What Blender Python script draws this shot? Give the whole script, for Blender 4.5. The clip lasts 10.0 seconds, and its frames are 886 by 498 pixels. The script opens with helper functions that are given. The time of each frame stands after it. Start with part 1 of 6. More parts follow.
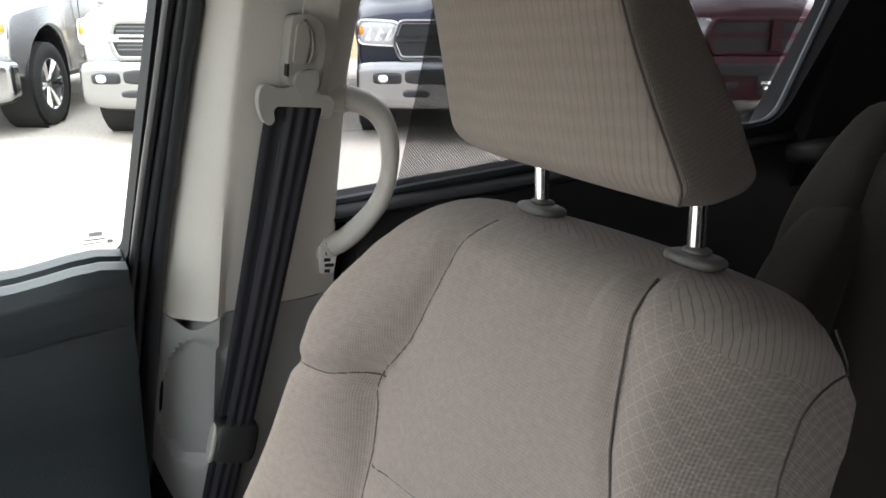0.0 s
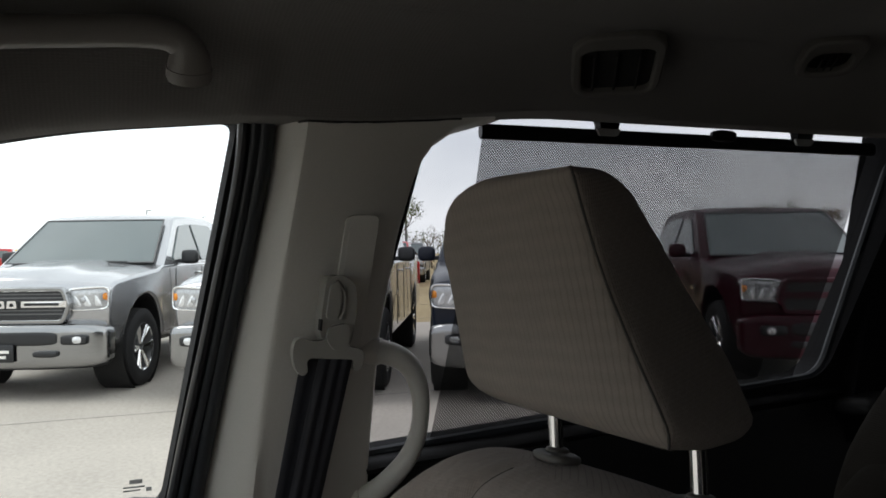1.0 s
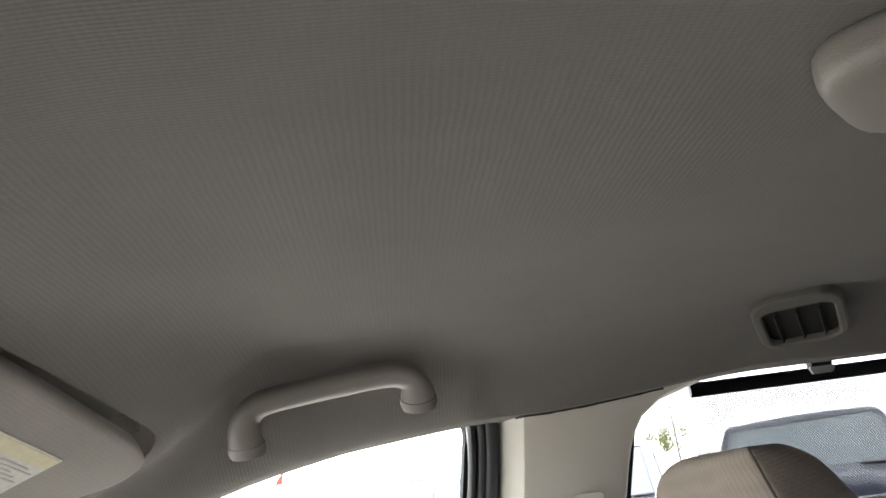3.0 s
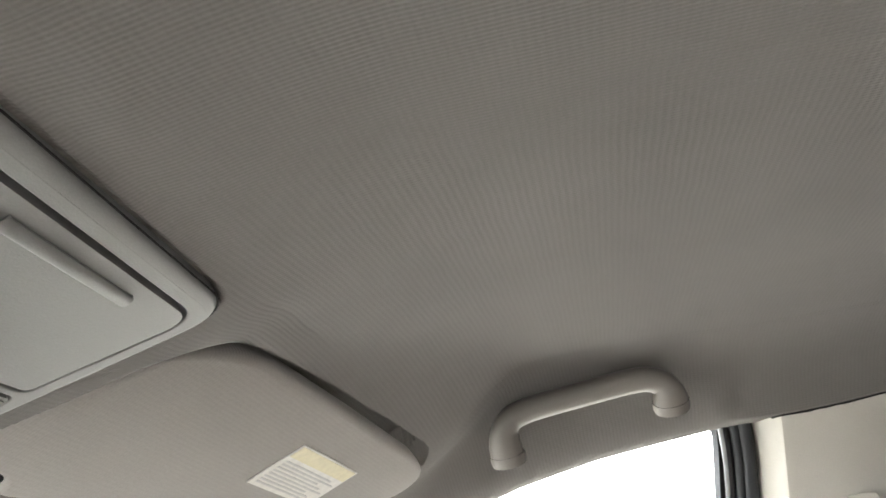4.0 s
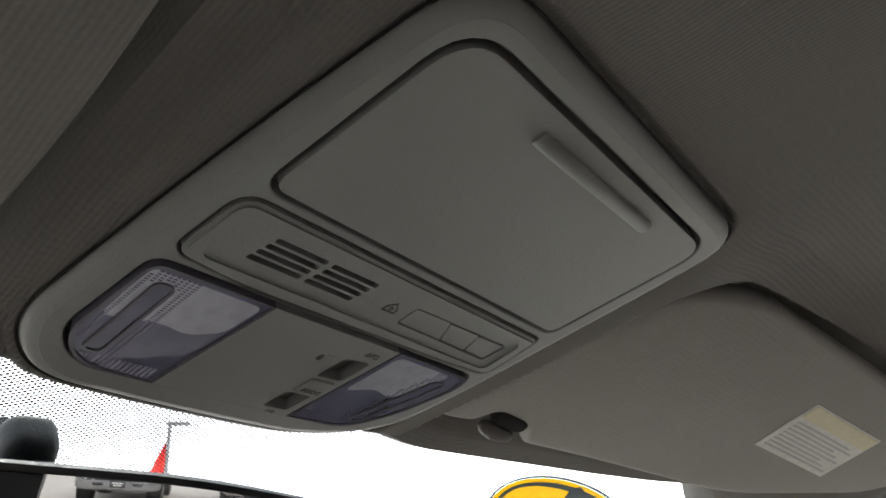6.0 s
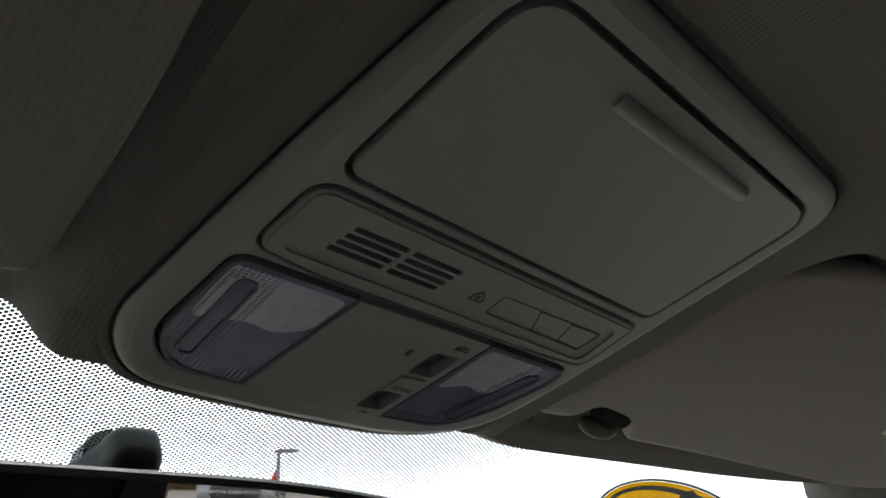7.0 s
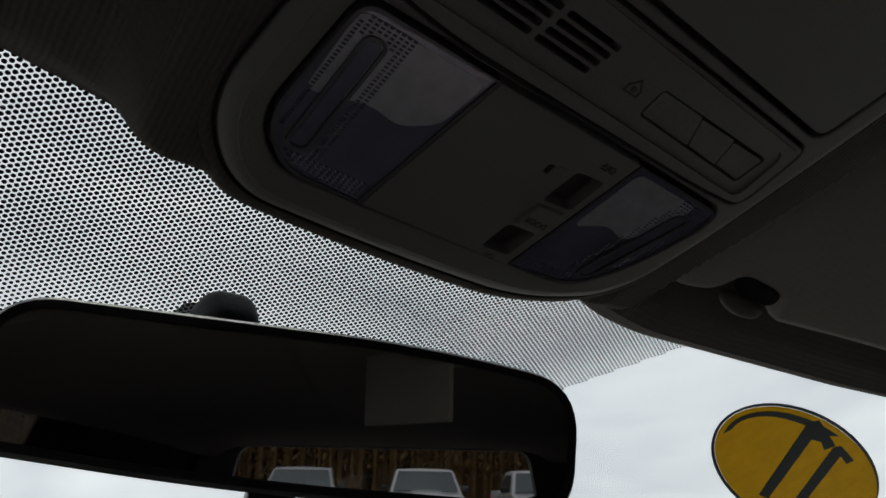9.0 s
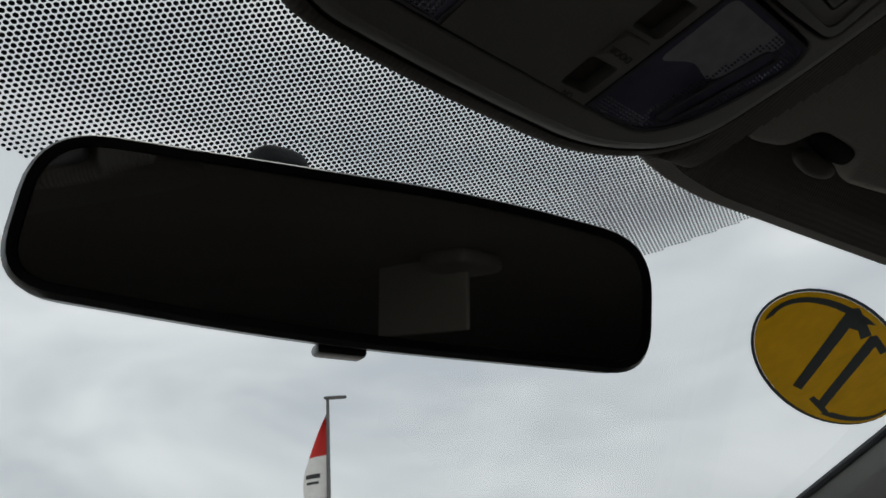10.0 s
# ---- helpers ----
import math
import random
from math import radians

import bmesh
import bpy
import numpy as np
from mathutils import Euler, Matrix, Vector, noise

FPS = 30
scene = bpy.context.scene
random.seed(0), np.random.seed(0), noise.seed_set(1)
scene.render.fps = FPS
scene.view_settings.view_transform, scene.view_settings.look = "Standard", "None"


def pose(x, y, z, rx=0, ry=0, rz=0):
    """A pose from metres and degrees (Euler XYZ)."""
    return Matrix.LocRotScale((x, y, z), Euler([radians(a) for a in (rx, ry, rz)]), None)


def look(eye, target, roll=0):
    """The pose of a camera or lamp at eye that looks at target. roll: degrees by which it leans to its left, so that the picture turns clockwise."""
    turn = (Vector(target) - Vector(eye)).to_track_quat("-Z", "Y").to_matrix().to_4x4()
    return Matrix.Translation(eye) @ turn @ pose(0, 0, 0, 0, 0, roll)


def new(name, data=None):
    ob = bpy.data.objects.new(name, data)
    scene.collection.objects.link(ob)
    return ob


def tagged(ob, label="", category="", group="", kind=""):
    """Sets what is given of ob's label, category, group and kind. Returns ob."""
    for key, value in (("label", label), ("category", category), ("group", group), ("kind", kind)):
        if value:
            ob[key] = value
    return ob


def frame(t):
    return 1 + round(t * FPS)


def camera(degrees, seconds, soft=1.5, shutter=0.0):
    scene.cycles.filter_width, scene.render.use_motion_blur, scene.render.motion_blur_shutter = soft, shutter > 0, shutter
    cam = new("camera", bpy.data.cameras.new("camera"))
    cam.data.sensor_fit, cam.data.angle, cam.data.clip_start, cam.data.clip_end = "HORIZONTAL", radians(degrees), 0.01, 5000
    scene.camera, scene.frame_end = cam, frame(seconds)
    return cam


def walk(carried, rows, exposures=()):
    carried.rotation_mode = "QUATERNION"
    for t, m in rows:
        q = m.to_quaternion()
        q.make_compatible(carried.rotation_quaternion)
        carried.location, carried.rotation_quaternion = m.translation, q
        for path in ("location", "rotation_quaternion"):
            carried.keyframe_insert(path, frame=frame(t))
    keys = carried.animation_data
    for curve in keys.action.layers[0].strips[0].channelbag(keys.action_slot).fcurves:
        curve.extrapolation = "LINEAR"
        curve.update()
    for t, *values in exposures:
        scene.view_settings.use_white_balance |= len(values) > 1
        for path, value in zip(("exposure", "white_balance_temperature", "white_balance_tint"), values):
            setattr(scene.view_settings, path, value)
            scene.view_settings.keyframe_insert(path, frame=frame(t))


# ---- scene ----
# A minivan's front cabin on a dealer's lot: passenger seat, headliner, overhead console, mirror, windscreen.
cam = camera(57.6, 10.0, soft=1.7)
PATH = [
    (0, (-0.034, 0.029, 1.504), (1.655, -0.84, 0.88), 0.2),
    (0.5, (-0.069, 0.031, 1.503), (1.717, -0.824, 1.217), 0.3),
    (1, (-0.087, 0.001, 1.5), (1.768, -0.744, 1.509), -0.7),
    (1.5, (-0.116, -0.006, 1.51), (1.752, -0.7, 1.675), -3.7),
    (2, (-0.154, -0.007, 1.514), (1.719, -0.596, 1.896), -6.1),
    (2.2, (-0.158, -0.005, 1.512), (1.714, -0.531, 1.98), -6.7),
    (3.3, (-0.213, -0.022, 1.543), (1.681, -0.065, 2.183), -8.4),
    (3.5, (-0.219, -0.016, 1.54), (1.667, 0.026, 2.204), -8.7),
    (4, (-0.225, 0.022, 1.539), (1.629, 0.301, 2.236), -8.6),
    (4.5, (-0.225, 0.045, 1.532), (1.548, 0.623, 2.254), -7.0),
    (5, (-0.241, 0.049, 1.529), (1.418, 0.893, 2.262), -5.2),
    (5.5, (-0.23, 0.065, 1.524), (1.3, 1.089, 2.306), -3.8),
    (5.7, (-0.217, 0.07, 1.523), (1.259, 1.167, 2.309), -3.0),
    (6.8, (-0.207, 0.071, 1.521), (1.057, 1.386, 2.342), -3.3),
    (7, (-0.201, 0.078, 1.515), (1.032, 1.407, 2.358), -3.3),
    (7.5, (-0.191, 0.092, 1.505), (0.989, 1.458, 2.368), -3.5),
    (8, (-0.195, 0.104, 1.499), (0.943, 1.498, 2.372), -3.1),
    (8.5, (-0.1937, 0.1156, 1.492), (0.927, 1.521, 2.367), -2.5),
    (9, (-0.1812, 0.154, 1.4708), (0.952, 1.548, 2.349), -3.1),
    (9.5, (-0.1758, 0.1767, 1.4575), (0.984, 1.583, 2.283), -3.9),
    (10, (-0.1858, 0.198, 1.4517), (1.002, 1.632, 2.182), -4.0),
]
EXPOSE = [(0.0, 1.68), (0.3, 1.40), (0.6, 0.35), (1.0, -0.1), (1.5, -0.25), (2.2, -0.1), (2.9, 2.4), (3.3, 3.25), (3.8, 3.40),
          (4.5, 3.05), (5.0, 2.68), (5.7, 2.10), (6.8, 1.05), (7.5, 0.15), (8.5, -0.65), (9.2, -1.1), (10.0, -1.25)]
walk(cam, [(t, look(e, g, r)) for t, e, g, r in PATH], EXPOSE)

# ---- light: an overcast sky ----
world = bpy.data.worlds.new("overcast_sky")
scene.world = world
world.use_nodes = True
wn, wl = world.node_tree.nodes, world.node_tree.links
wn.clear()
w_out = wn.new("ShaderNodeOutputWorld")
w_bg = wn.new("ShaderNodeBackground")
w_sky = wn.new("ShaderNodeTexSky")
w_sky.sky_type = 'NISHITA'
w_sky.sun_disc = False
w_sky.sun_elevation, w_sky.sun_rotation = radians(48), radians(200)
w_sky.dust_density, w_sky.air_density = 4.0, 1.0
w_co = wn.new("ShaderNodeTexCoord")
w_map = wn.new("ShaderNodeMapping")
w_map.inputs["Scale"].default_value = (1.0, 1.0, 2.6)
w_noise = wn.new("ShaderNodeTexNoise")
w_noise.inputs["Scale"].default_value, w_noise.inputs["Detail"].default_value = 2.3, 6.0
w_noise.inputs["Roughness"].default_value, w_noise.inputs["Distortion"].default_value = 0.55, 0.6
w_ramp = wn.new("ShaderNodeValToRGB")
w_ramp.color_ramp.elements[0].position, w_ramp.color_ramp.elements[0].color = 0.33, (11.2, 11.8, 12.8, 1)
w_ramp.color_ramp.elements[1].position, w_ramp.color_ramp.elements[1].color = 0.68, (18.0, 18.2, 18.6, 1)
w_mix = wn.new("ShaderNodeMix")
w_mix.data_type = 'RGBA'
w_mix.inputs[0].default_value = 0.88
wl.new(w_co.outputs["Generated"], w_map.inputs["Vector"])
wl.new(w_map.outputs[0], w_noise.inputs["Vector"])
wl.new(w_noise.outputs["Fac"], w_ramp.inputs[0])
wl.new(w_sky.outputs[0], w_mix.inputs[6])
wl.new(w_ramp.outputs[0], w_mix.inputs[7])
wl.new(w_mix.outputs[2], w_bg.inputs["Color"])
w_bg.inputs["Strength"].default_value = 0.12
wl.new(w_bg.outputs[0], w_out.inputs[0])
sun = new("sun", bpy.data.lights.new("sun", 'SUN'))
sun.data.energy, sun.data.angle, sun.data.color = 1.2, radians(25), (1.0, 0.97, 0.92)
sun.matrix_world = pose(0, 0, 30, 42, 0, 160)


# ---- materials ----
def material(name, color, rough=0.5, metal=0.0, spec=0.5, bump=0.0, grain=200.0, vary=0.12, big=6.0, coat=0.0, sheen=0.0):
    """A plain surface with variation at two scales and fine relief."""
    m = bpy.data.materials.new(name)
    m.use_nodes = True
    n, l = m.node_tree.nodes, m.node_tree.links
    b = n["Principled BSDF"]
    b.inputs["Roughness"].default_value, b.inputs["Metallic"].default_value = rough, metal
    b.inputs["Specular IOR Level"].default_value = spec
    b.inputs["Coat Weight"].default_value = coat
    b.inputs["Sheen Weight"].default_value = sheen
    co = n.new("ShaderNodeTexCoord")
    n1 = n.new("ShaderNodeTexNoise")
    n1.inputs["Scale"].default_value, n1.inputs["Detail"].default_value = big, 5.0
    n2 = n.new("ShaderNodeTexNoise")
    n2.inputs["Scale"].default_value, n2.inputs["Detail"].default_value = grain, 3.0
    l.new(co.outputs["Object"], n1.inputs["Vector"])
    l.new(co.outputs["Object"], n2.inputs["Vector"])
    add = n.new("ShaderNodeMath")
    add.operation = 'ADD'
    l.new(n1.outputs["Fac"], add.inputs[0])
    l.new(n2.outputs["Fac"], add.inputs[1])
    ramp = n.new("ShaderNodeMapRange")
    ramp.inputs["From Min"].default_value, ramp.inputs["From Max"].default_value = 0.6, 1.4
    ramp.inputs["To Min"].default_value, ramp.inputs["To Max"].default_value = 1 - vary, 1 + vary
    l.new(add.outputs[0], ramp.inputs["Value"])
    mul = n.new("ShaderNodeMix")
    mul.data_type, mul.blend_type = 'RGBA', 'MULTIPLY'
    mul.inputs[0].default_value = 1.0
    mul.inputs[6].default_value = (*color, 1)
    l.new(ramp.outputs[0], mul.inputs[7])
    l.new(mul.outputs[2], b.inputs["Base Color"])
    if bump:
        bp = n.new("ShaderNodeBump")
        bp.inputs["Strength"].default_value, bp.inputs["Distance"].default_value = bump, 0.001
        l.new(n2.outputs["Fac"], bp.inputs["Height"])
        l.new(bp.outputs[0], b.inputs["Normal"])
    return m


def woven(name, color, pitch, ribs=0.5, rough=0.9, tint=0.25, turn=0.0, lattice=0.0, thin=0, relief=0.40):
    """Cloth: ribs across one direction, broken into stitches, with an optional diamond lattice."""
    m = material(name, color, rough, 0, 0.12, 0, 900, 0.10, 9.0, 0, 0.05)
    n, l = m.node_tree.nodes, m.node_tree.links
    b = n["Principled BSDF"]
    co = n.new("ShaderNodeTexCoord")
    mp = n.new("ShaderNodeMapping")
    mp.inputs["Rotation"].default_value = (0, 0, radians(turn))
    l.new(co.outputs["UV"], mp.inputs["Vector"])
    sep = n.new("ShaderNodeSeparateXYZ")
    l.new(mp.outputs[0], sep.inputs[0])

    def wave(src, scale, phase=None):
        k = n.new("ShaderNodeMath")
        k.operation = 'MULTIPLY'
        k.inputs[1].default_value = 2 * math.pi / scale
        l.new(src, k.inputs[0])
        s = n.new("ShaderNodeMath")
        s.operation = 'SINE'
        if phase:
            a = n.new("ShaderNodeMath")
            a.operation = 'ADD'
            l.new(k.outputs[0], a.inputs[0])
            l.new(phase, a.inputs[1])
            l.new(a.outputs[0], s.inputs[0])
        else:
            l.new(k.outputs[0], s.inputs[0])
        return s.outputs[0]

    wob = n.new("ShaderNodeTexNoise")
    wob.inputs["Scale"].default_value, wob.inputs["Detail"].default_value = 35.0, 2.0
    l.new(co.outputs["UV"], wob.inputs["Vector"])
    wk = n.new("ShaderNodeMath")
    wk.operation = 'MULTIPLY'
    wk.inputs[1].default_value = 5.0
    l.new(wob.outputs["Fac"], wk.inputs[0])
    a = wave(sep.outputs["X"], pitch, wk.outputs[0])
    c = wave(sep.outputs["Y"], pitch * (1.6 if not thin else 2.6), wk.outputs[0])
    if thin:
        # narrow dark lines instead of even ribs
        hf = n.new("ShaderNodeMath")
        hf.operation = 'MULTIPLY_ADD'
        hf.inputs[1].default_value, hf.inputs[2].default_value = 0.5, 0.5
        l.new(a, hf.inputs[0])
        pk = n.new("ShaderNodeMath")
        pk.operation = 'POWER'
        pk.inputs[1].default_value = 2.0 * thin
        l.new(hf.outputs[0], pk.inputs[0])
        ng = n.new("ShaderNodeMath")
        ng.operation = 'MULTIPLY_ADD'
        ng.inputs[1].default_value, ng.inputs[2].default_value = -2.0, 0.3
        l.new(pk.outputs[0], ng.inputs[0])
        a = ng.outputs[0]
    mix = n.new("ShaderNodeMath")
    mix.operation = 'MULTIPLY_ADD'
    mix.inputs[1].default_value = ribs
    l.new(c, mix.inputs[0])
    l.new(a, mix.inputs[2])
    h = mix.outputs[0]
    if lattice:
        p = n.new("ShaderNodeMath")
        p.operation = 'ADD'
        l.new(sep.outputs["X"], p.inputs[0])
        l.new(sep.outputs["Y"], p.inputs[1])
        q = n.new("ShaderNodeMath")
        q.operation = 'SUBTRACT'
        l.new(sep.outputs["X"], q.inputs[0])
        l.new(sep.outputs["Y"], q.inputs[1])
        mx = n.new("ShaderNodeMath")
        mx.operation = 'MAXIMUM'
        l.new(wave(p.outputs[0], lattice), mx.inputs[0])
        l.new(wave(q.outputs[0], lattice), mx.inputs[1])
        pw = n.new("ShaderNodeMath")
        pw.operation = 'GREATER_THAN'
        pw.inputs[1].default_value = 0.93
        l.new(mx.outputs[0], pw.inputs[0])
        mask = n.new("ShaderNodeTexNoise")
        mask.inputs["Scale"].default_value = 7.0
        l.new(co.outputs["UV"], mask.inputs["Vector"])
        lm = n.new("ShaderNodeMath")
        lm.operation = 'MULTIPLY'
        l.new(pw.outputs[0], lm.inputs[0])
        l.new(mask.outputs["Fac"], lm.inputs[1])
        ad = n.new("ShaderNodeMath")
        ad.operation = 'MULTIPLY_ADD'
        ad.inputs[1].default_value = 5.0
        l.new(lm.outputs[0], ad.inputs[0])
        l.new(h, ad.inputs[2])
        h = ad.outputs[0]
    fuzz = n.new("ShaderNodeTexNoise")
    fuzz.inputs["Scale"].default_value, fuzz.inputs["Detail"].default_value = (0.55 if thin or ribs == 0.45 else 0.30) / pitch, 4.0
    l.new(co.outputs["UV"], fuzz.inputs["Vector"])
    fz = n.new("ShaderNodeMath")
    fz.operation = 'MULTIPLY_ADD'
    fz.inputs[1].default_value = 0.5 if ribs == 0.45 else 1.8 if thin else 2.2 if lattice else 3.6
    l.new(fuzz.outputs["Fac"], fz.inputs[0])
    l.new(h, fz.inputs[2])
    ctr = n.new("ShaderNodeMath")
    ctr.operation = 'SUBTRACT'
    ctr.inputs[1].default_value = 0.5 * fz.inputs[1].default_value
    l.new(fz.outputs[0], ctr.inputs[0])
    h = ctr.outputs[0]
    bp = n.new("ShaderNodeBump")
    bp.inputs["Strength"].default_value, bp.inputs["Distance"].default_value = relief if ribs == 0.45 else 0.4 if thin else 0.65, min(0.0004, pitch * 0.12)
    l.new(h, bp.inputs["Height"])
    l.new(bp.outputs[0], b.inputs["Normal"])
    old = b.inputs["Base Color"].links[0].from_socket
    rg = n.new("ShaderNodeMapRange")
    rg.inputs["From Min"].default_value, rg.inputs["From Max"].default_value = -1.6, (4.2 if lattice else 1.6)
    rg.inputs["To Min"].default_value, rg.inputs["To Max"].default_value = 1 - tint, 1 + tint * (2.2 if lattice else 1.0)
    l.new(h, rg.inputs["Value"])
    mm = n.new("ShaderNodeMix")
    mm.data_type, mm.blend_type = 'RGBA', 'MULTIPLY'
    mm.inputs[0].default_value = 1.0
    l.new(old, mm.inputs[6])
    l.new(rg.outputs[0], mm.inputs[7])
    l.new(mm.outputs[2], b.inputs["Base Color"])
    return m


def glass_material(name, tint, gloss_rough=0.0, mirror=0.03):
    """Thin flat glass: tinted clear with a sharp reflection that grows at grazing angles."""
    m = bpy.data.materials.new(name)
    m.use_nodes = True
    n, l = m.node_tree.nodes, m.node_tree.links
    n.clear()
    out = n.new("ShaderNodeOutputMaterial")
    tr = n.new("ShaderNodeBsdfTransparent")
    tr.inputs["Color"].default_value = (*tint, 1)
    gl = n.new("ShaderNodeBsdfGlossy")
    gl.inputs["Roughness"].default_value = gloss_rough
    fr = n.new("ShaderNodeLayerWeight")
    fr.inputs["Blend"].default_value = 0.5
    pw = n.new("ShaderNodeMath")
    pw.operation = 'POWER'
    pw.inputs[1].default_value = 4.0
    l.new(fr.outputs["Facing"], pw.inputs[0])
    ma = n.new("ShaderNodeMath")
    ma.operation = 'MULTIPLY_ADD'
    ma.inputs[1].default_value, ma.inputs[2].default_value = 0.55, mirror * 0.6
    l.new(pw.outputs[0], ma.inputs[0])
    mix = n.new("ShaderNodeMixShader")
    l.new(ma.outputs[0], mix.inputs[0])
    l.new(tr.outputs[0], mix.inputs[1])
    l.new(gl.outputs[0], mix.inputs[2])
    l.new(mix.outputs[0], out.inputs[0])
    return m


M = {
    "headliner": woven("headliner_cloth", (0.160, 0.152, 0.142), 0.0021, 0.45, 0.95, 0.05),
    # lighter than the headliner cloth: the light on the visor put into colour
    "visor": woven("lit_visor_cloth", (0.345, 0.33, 0.31), 0.0021, 0.45, 0.95, 0.02, relief=0.18),
    "trim": material("warm_grey_trim_plastic", (0.60, 0.575, 0.525), 0.45, 0, 0.4, 0.25, 700, 0.05),
    "console": material("console_plastic", (0.248, 0.250, 0.243), 0.5, 0, 0.4, 0.2, 900, 0.05),
    "rocker": material("rocker_plastic", (0.105, 0.098, 0.090), 0.5, 0, 0.4, 0.1, 900, 0.05),
    "handle": material("handle_plastic", (0.205, 0.190, 0.174), 0.42, 0, 0.45, 0.2, 900, 0.05),
    "dark_trim": material("dark_grey_trim_plastic", (0.12, 0.122, 0.125), 0.55, 0, 0.4, 0.35, 600, 0.08),
    "grey_trim": material("mid_grey_trim_plastic", (0.25, 0.248, 0.242), 0.6, 0, 0.4, 0.35, 600, 0.06),
    "cover_grey": material("pillar_cover_plastic", (0.29, 0.288, 0.284), 0.55, 0, 0.4, 0.35, 600, 0.06),
    # unseen dashboard, made pale to bounce light up to the front ceiling
    "dash": material("dashboard_bounce_trim", (0.40, 0.385, 0.35), 0.6, 0, 0.3, 0.35, 500, 0.08),
    "door": material("door_soft_trim", (0.021, 0.028, 0.031), 0.5, 0, 0.45, 0.4, 500, 0.12),
    "rubber": material("black_rubber_seal", (0.022, 0.025, 0.029), 0.42, 0, 0.4, 0.2, 400, 0.15),
    "black": material("black_plastic", (0.014, 0.015, 0.017), 0.32, 0, 0.5, 0.15, 500, 0.1),
    "shoe": material("matt_black_plastic", (0.008, 0.010, 0.012), 0.55, 0, 0.3, 0.3, 500, 0.2),
    "shell": material("black_door_shell", (0.010, 0.010, 0.011), 0.85, 0, 0.15, 0.2, 400, 0.15),
    "tail_glass": glass_material("tailgate_glass", (0.34, 0.345, 0.35)),
    "gap": material("dark_gap", (0.02, 0.02, 0.02), 0.8, 0, 0.2),
    "seat": woven("seat_cloth", (0.250, 0.212, 0.187), 0.0016, 0.35, 0.92, 0.15, 0, 0.0),
    "seat_side": woven("seat_side_cloth", (0.250, 0.212, 0.187), 0.0016, 0.4, 0.92, 0.15, 3, 0.0118),
    "seat_door": woven("seat_door_cloth", (0.250, 0.212, 0.187), 0.0016, 0.35, 0.92, 0.17, 8, 0.0),
    # darker copy of the headrest cloth: shade of its sides put into colour
    "head_side": woven("headrest_shaded_side_cloth", (0.175, 0.150, 0.130), 0.0017, 0.8, 0.92, 0.06, 10, 0.0090),
    "seat_top": woven("seat_top_cloth", (0.250, 0.212, 0.187), 0.0085, 0.10, 0.92, 0.26, 0, 0.0, 10),
    "head_cloth": woven("headrest_cloth", (0.228, 0.195, 0.166), 0.0050, 0.5, 0.92, 0.115, 4, 0.0, 5),
    "seam": material("seam_thread", (0.055, 0.05, 0.045), 0.9),
    "bonnet_bounce_paint": material("bonnet_bounce_paint", (0.62, 0.62, 0.63), 0.30, 0.6, 0.5, 0, 400, 0.03, 2.0, 0.6),
    "chrome": material("chrome", (0.82, 0.82, 0.82), 0.13, 1.0, 0.5, 0, 200, 0.03),
    "belt": material("belt_webbing", (0.013, 0.013, 0.018), 0.6, 0, 0.4, 0.5, 1500, 0.2),
    "belt_hardware": material("belt_guide_plastic", (0.30, 0.29, 0.262), 0.42, 0, 0.45, 0.1, 700, 0.05),
    "glass": glass_material("window_glass", (0.93, 0.97, 0.95)),
    "privacy": glass_material("privacy_glass", (0.50, 0.505, 0.52)),
    # left panes, out of view: tints added only to dim light from that side
    "driver_dimmed": glass_material("dimmed_driver_glass", (0.30, 0.31, 0.31)),
    "left_dimmed": glass_material("dimmed_left_rear_glass", (0.14, 0.145, 0.15)),
    "vent_bezel": material("vent_bezel_plastic", (0.115, 0.108, 0.098), 0.7, 0, 0.2, 0.2, 700, 0.05),
    "lens": material("map_lamp_lens", (0.23, 0.225, 0.33), 0.07, 0.35, 1.0, 0.12, 40, 0.35, 45, 1.0),
    "lens_edge": material("lamp_lens_edge", (0.13, 0.125, 0.15), 0.15, 0, 0.6, 0.2, 300, 0.2),
    "reflector": material("lit_reflector_patch", (0.56, 0.56, 0.64), 0.22, 0.25, 0.5, 0.4, 160, 0.2),
    "frit": material("black_ceramic_print", (0.012, 0.012, 0.013), 0.6),
    "label_white": material("label_paper", (0.75, 0.74, 0.70), 0.7),
    "label_yellow": material("label_yellow", (0.72, 0.67, 0.48), 0.7),
    "label_ink": material("label_print", (0.58, 0.58, 0.57), 0.7),
    "print": material("pad_print", (0.115, 0.112, 0.105), 0.7),
    "sticker": material("yellow_sticker", (0.72, 0.54, 0.015), 0.5, 0, 0.4, 0, 70, 0.30, 30),
    "sticker_ink": material("sticker_blue_grey", (0.045, 0.085, 0.11), 0.6),
    # seat cloth darkened: the shade of the rear cabin put into its colour
    "second_row": woven("second_row_shaded_cloth", (0.046, 0.041, 0.035), 0.0017, 0.8, 0.92, 0.12, 0, 0.0),
    "black_trim": material("black_interior_trim", (0.016, 0.016, 0.017), 0.55, 0, 0.4, 0.35, 600, 0.1),
    "collar": material("collar_plastic", (0.085, 0.078, 0.070), 0.5, 0, 0.4, 0.2, 600, 0.08),
    "mirror": material("mirror_silver", (0.62, 0.62, 0.62), 0.015, 1.0, 0.5, 0, 200, 0.01),
}


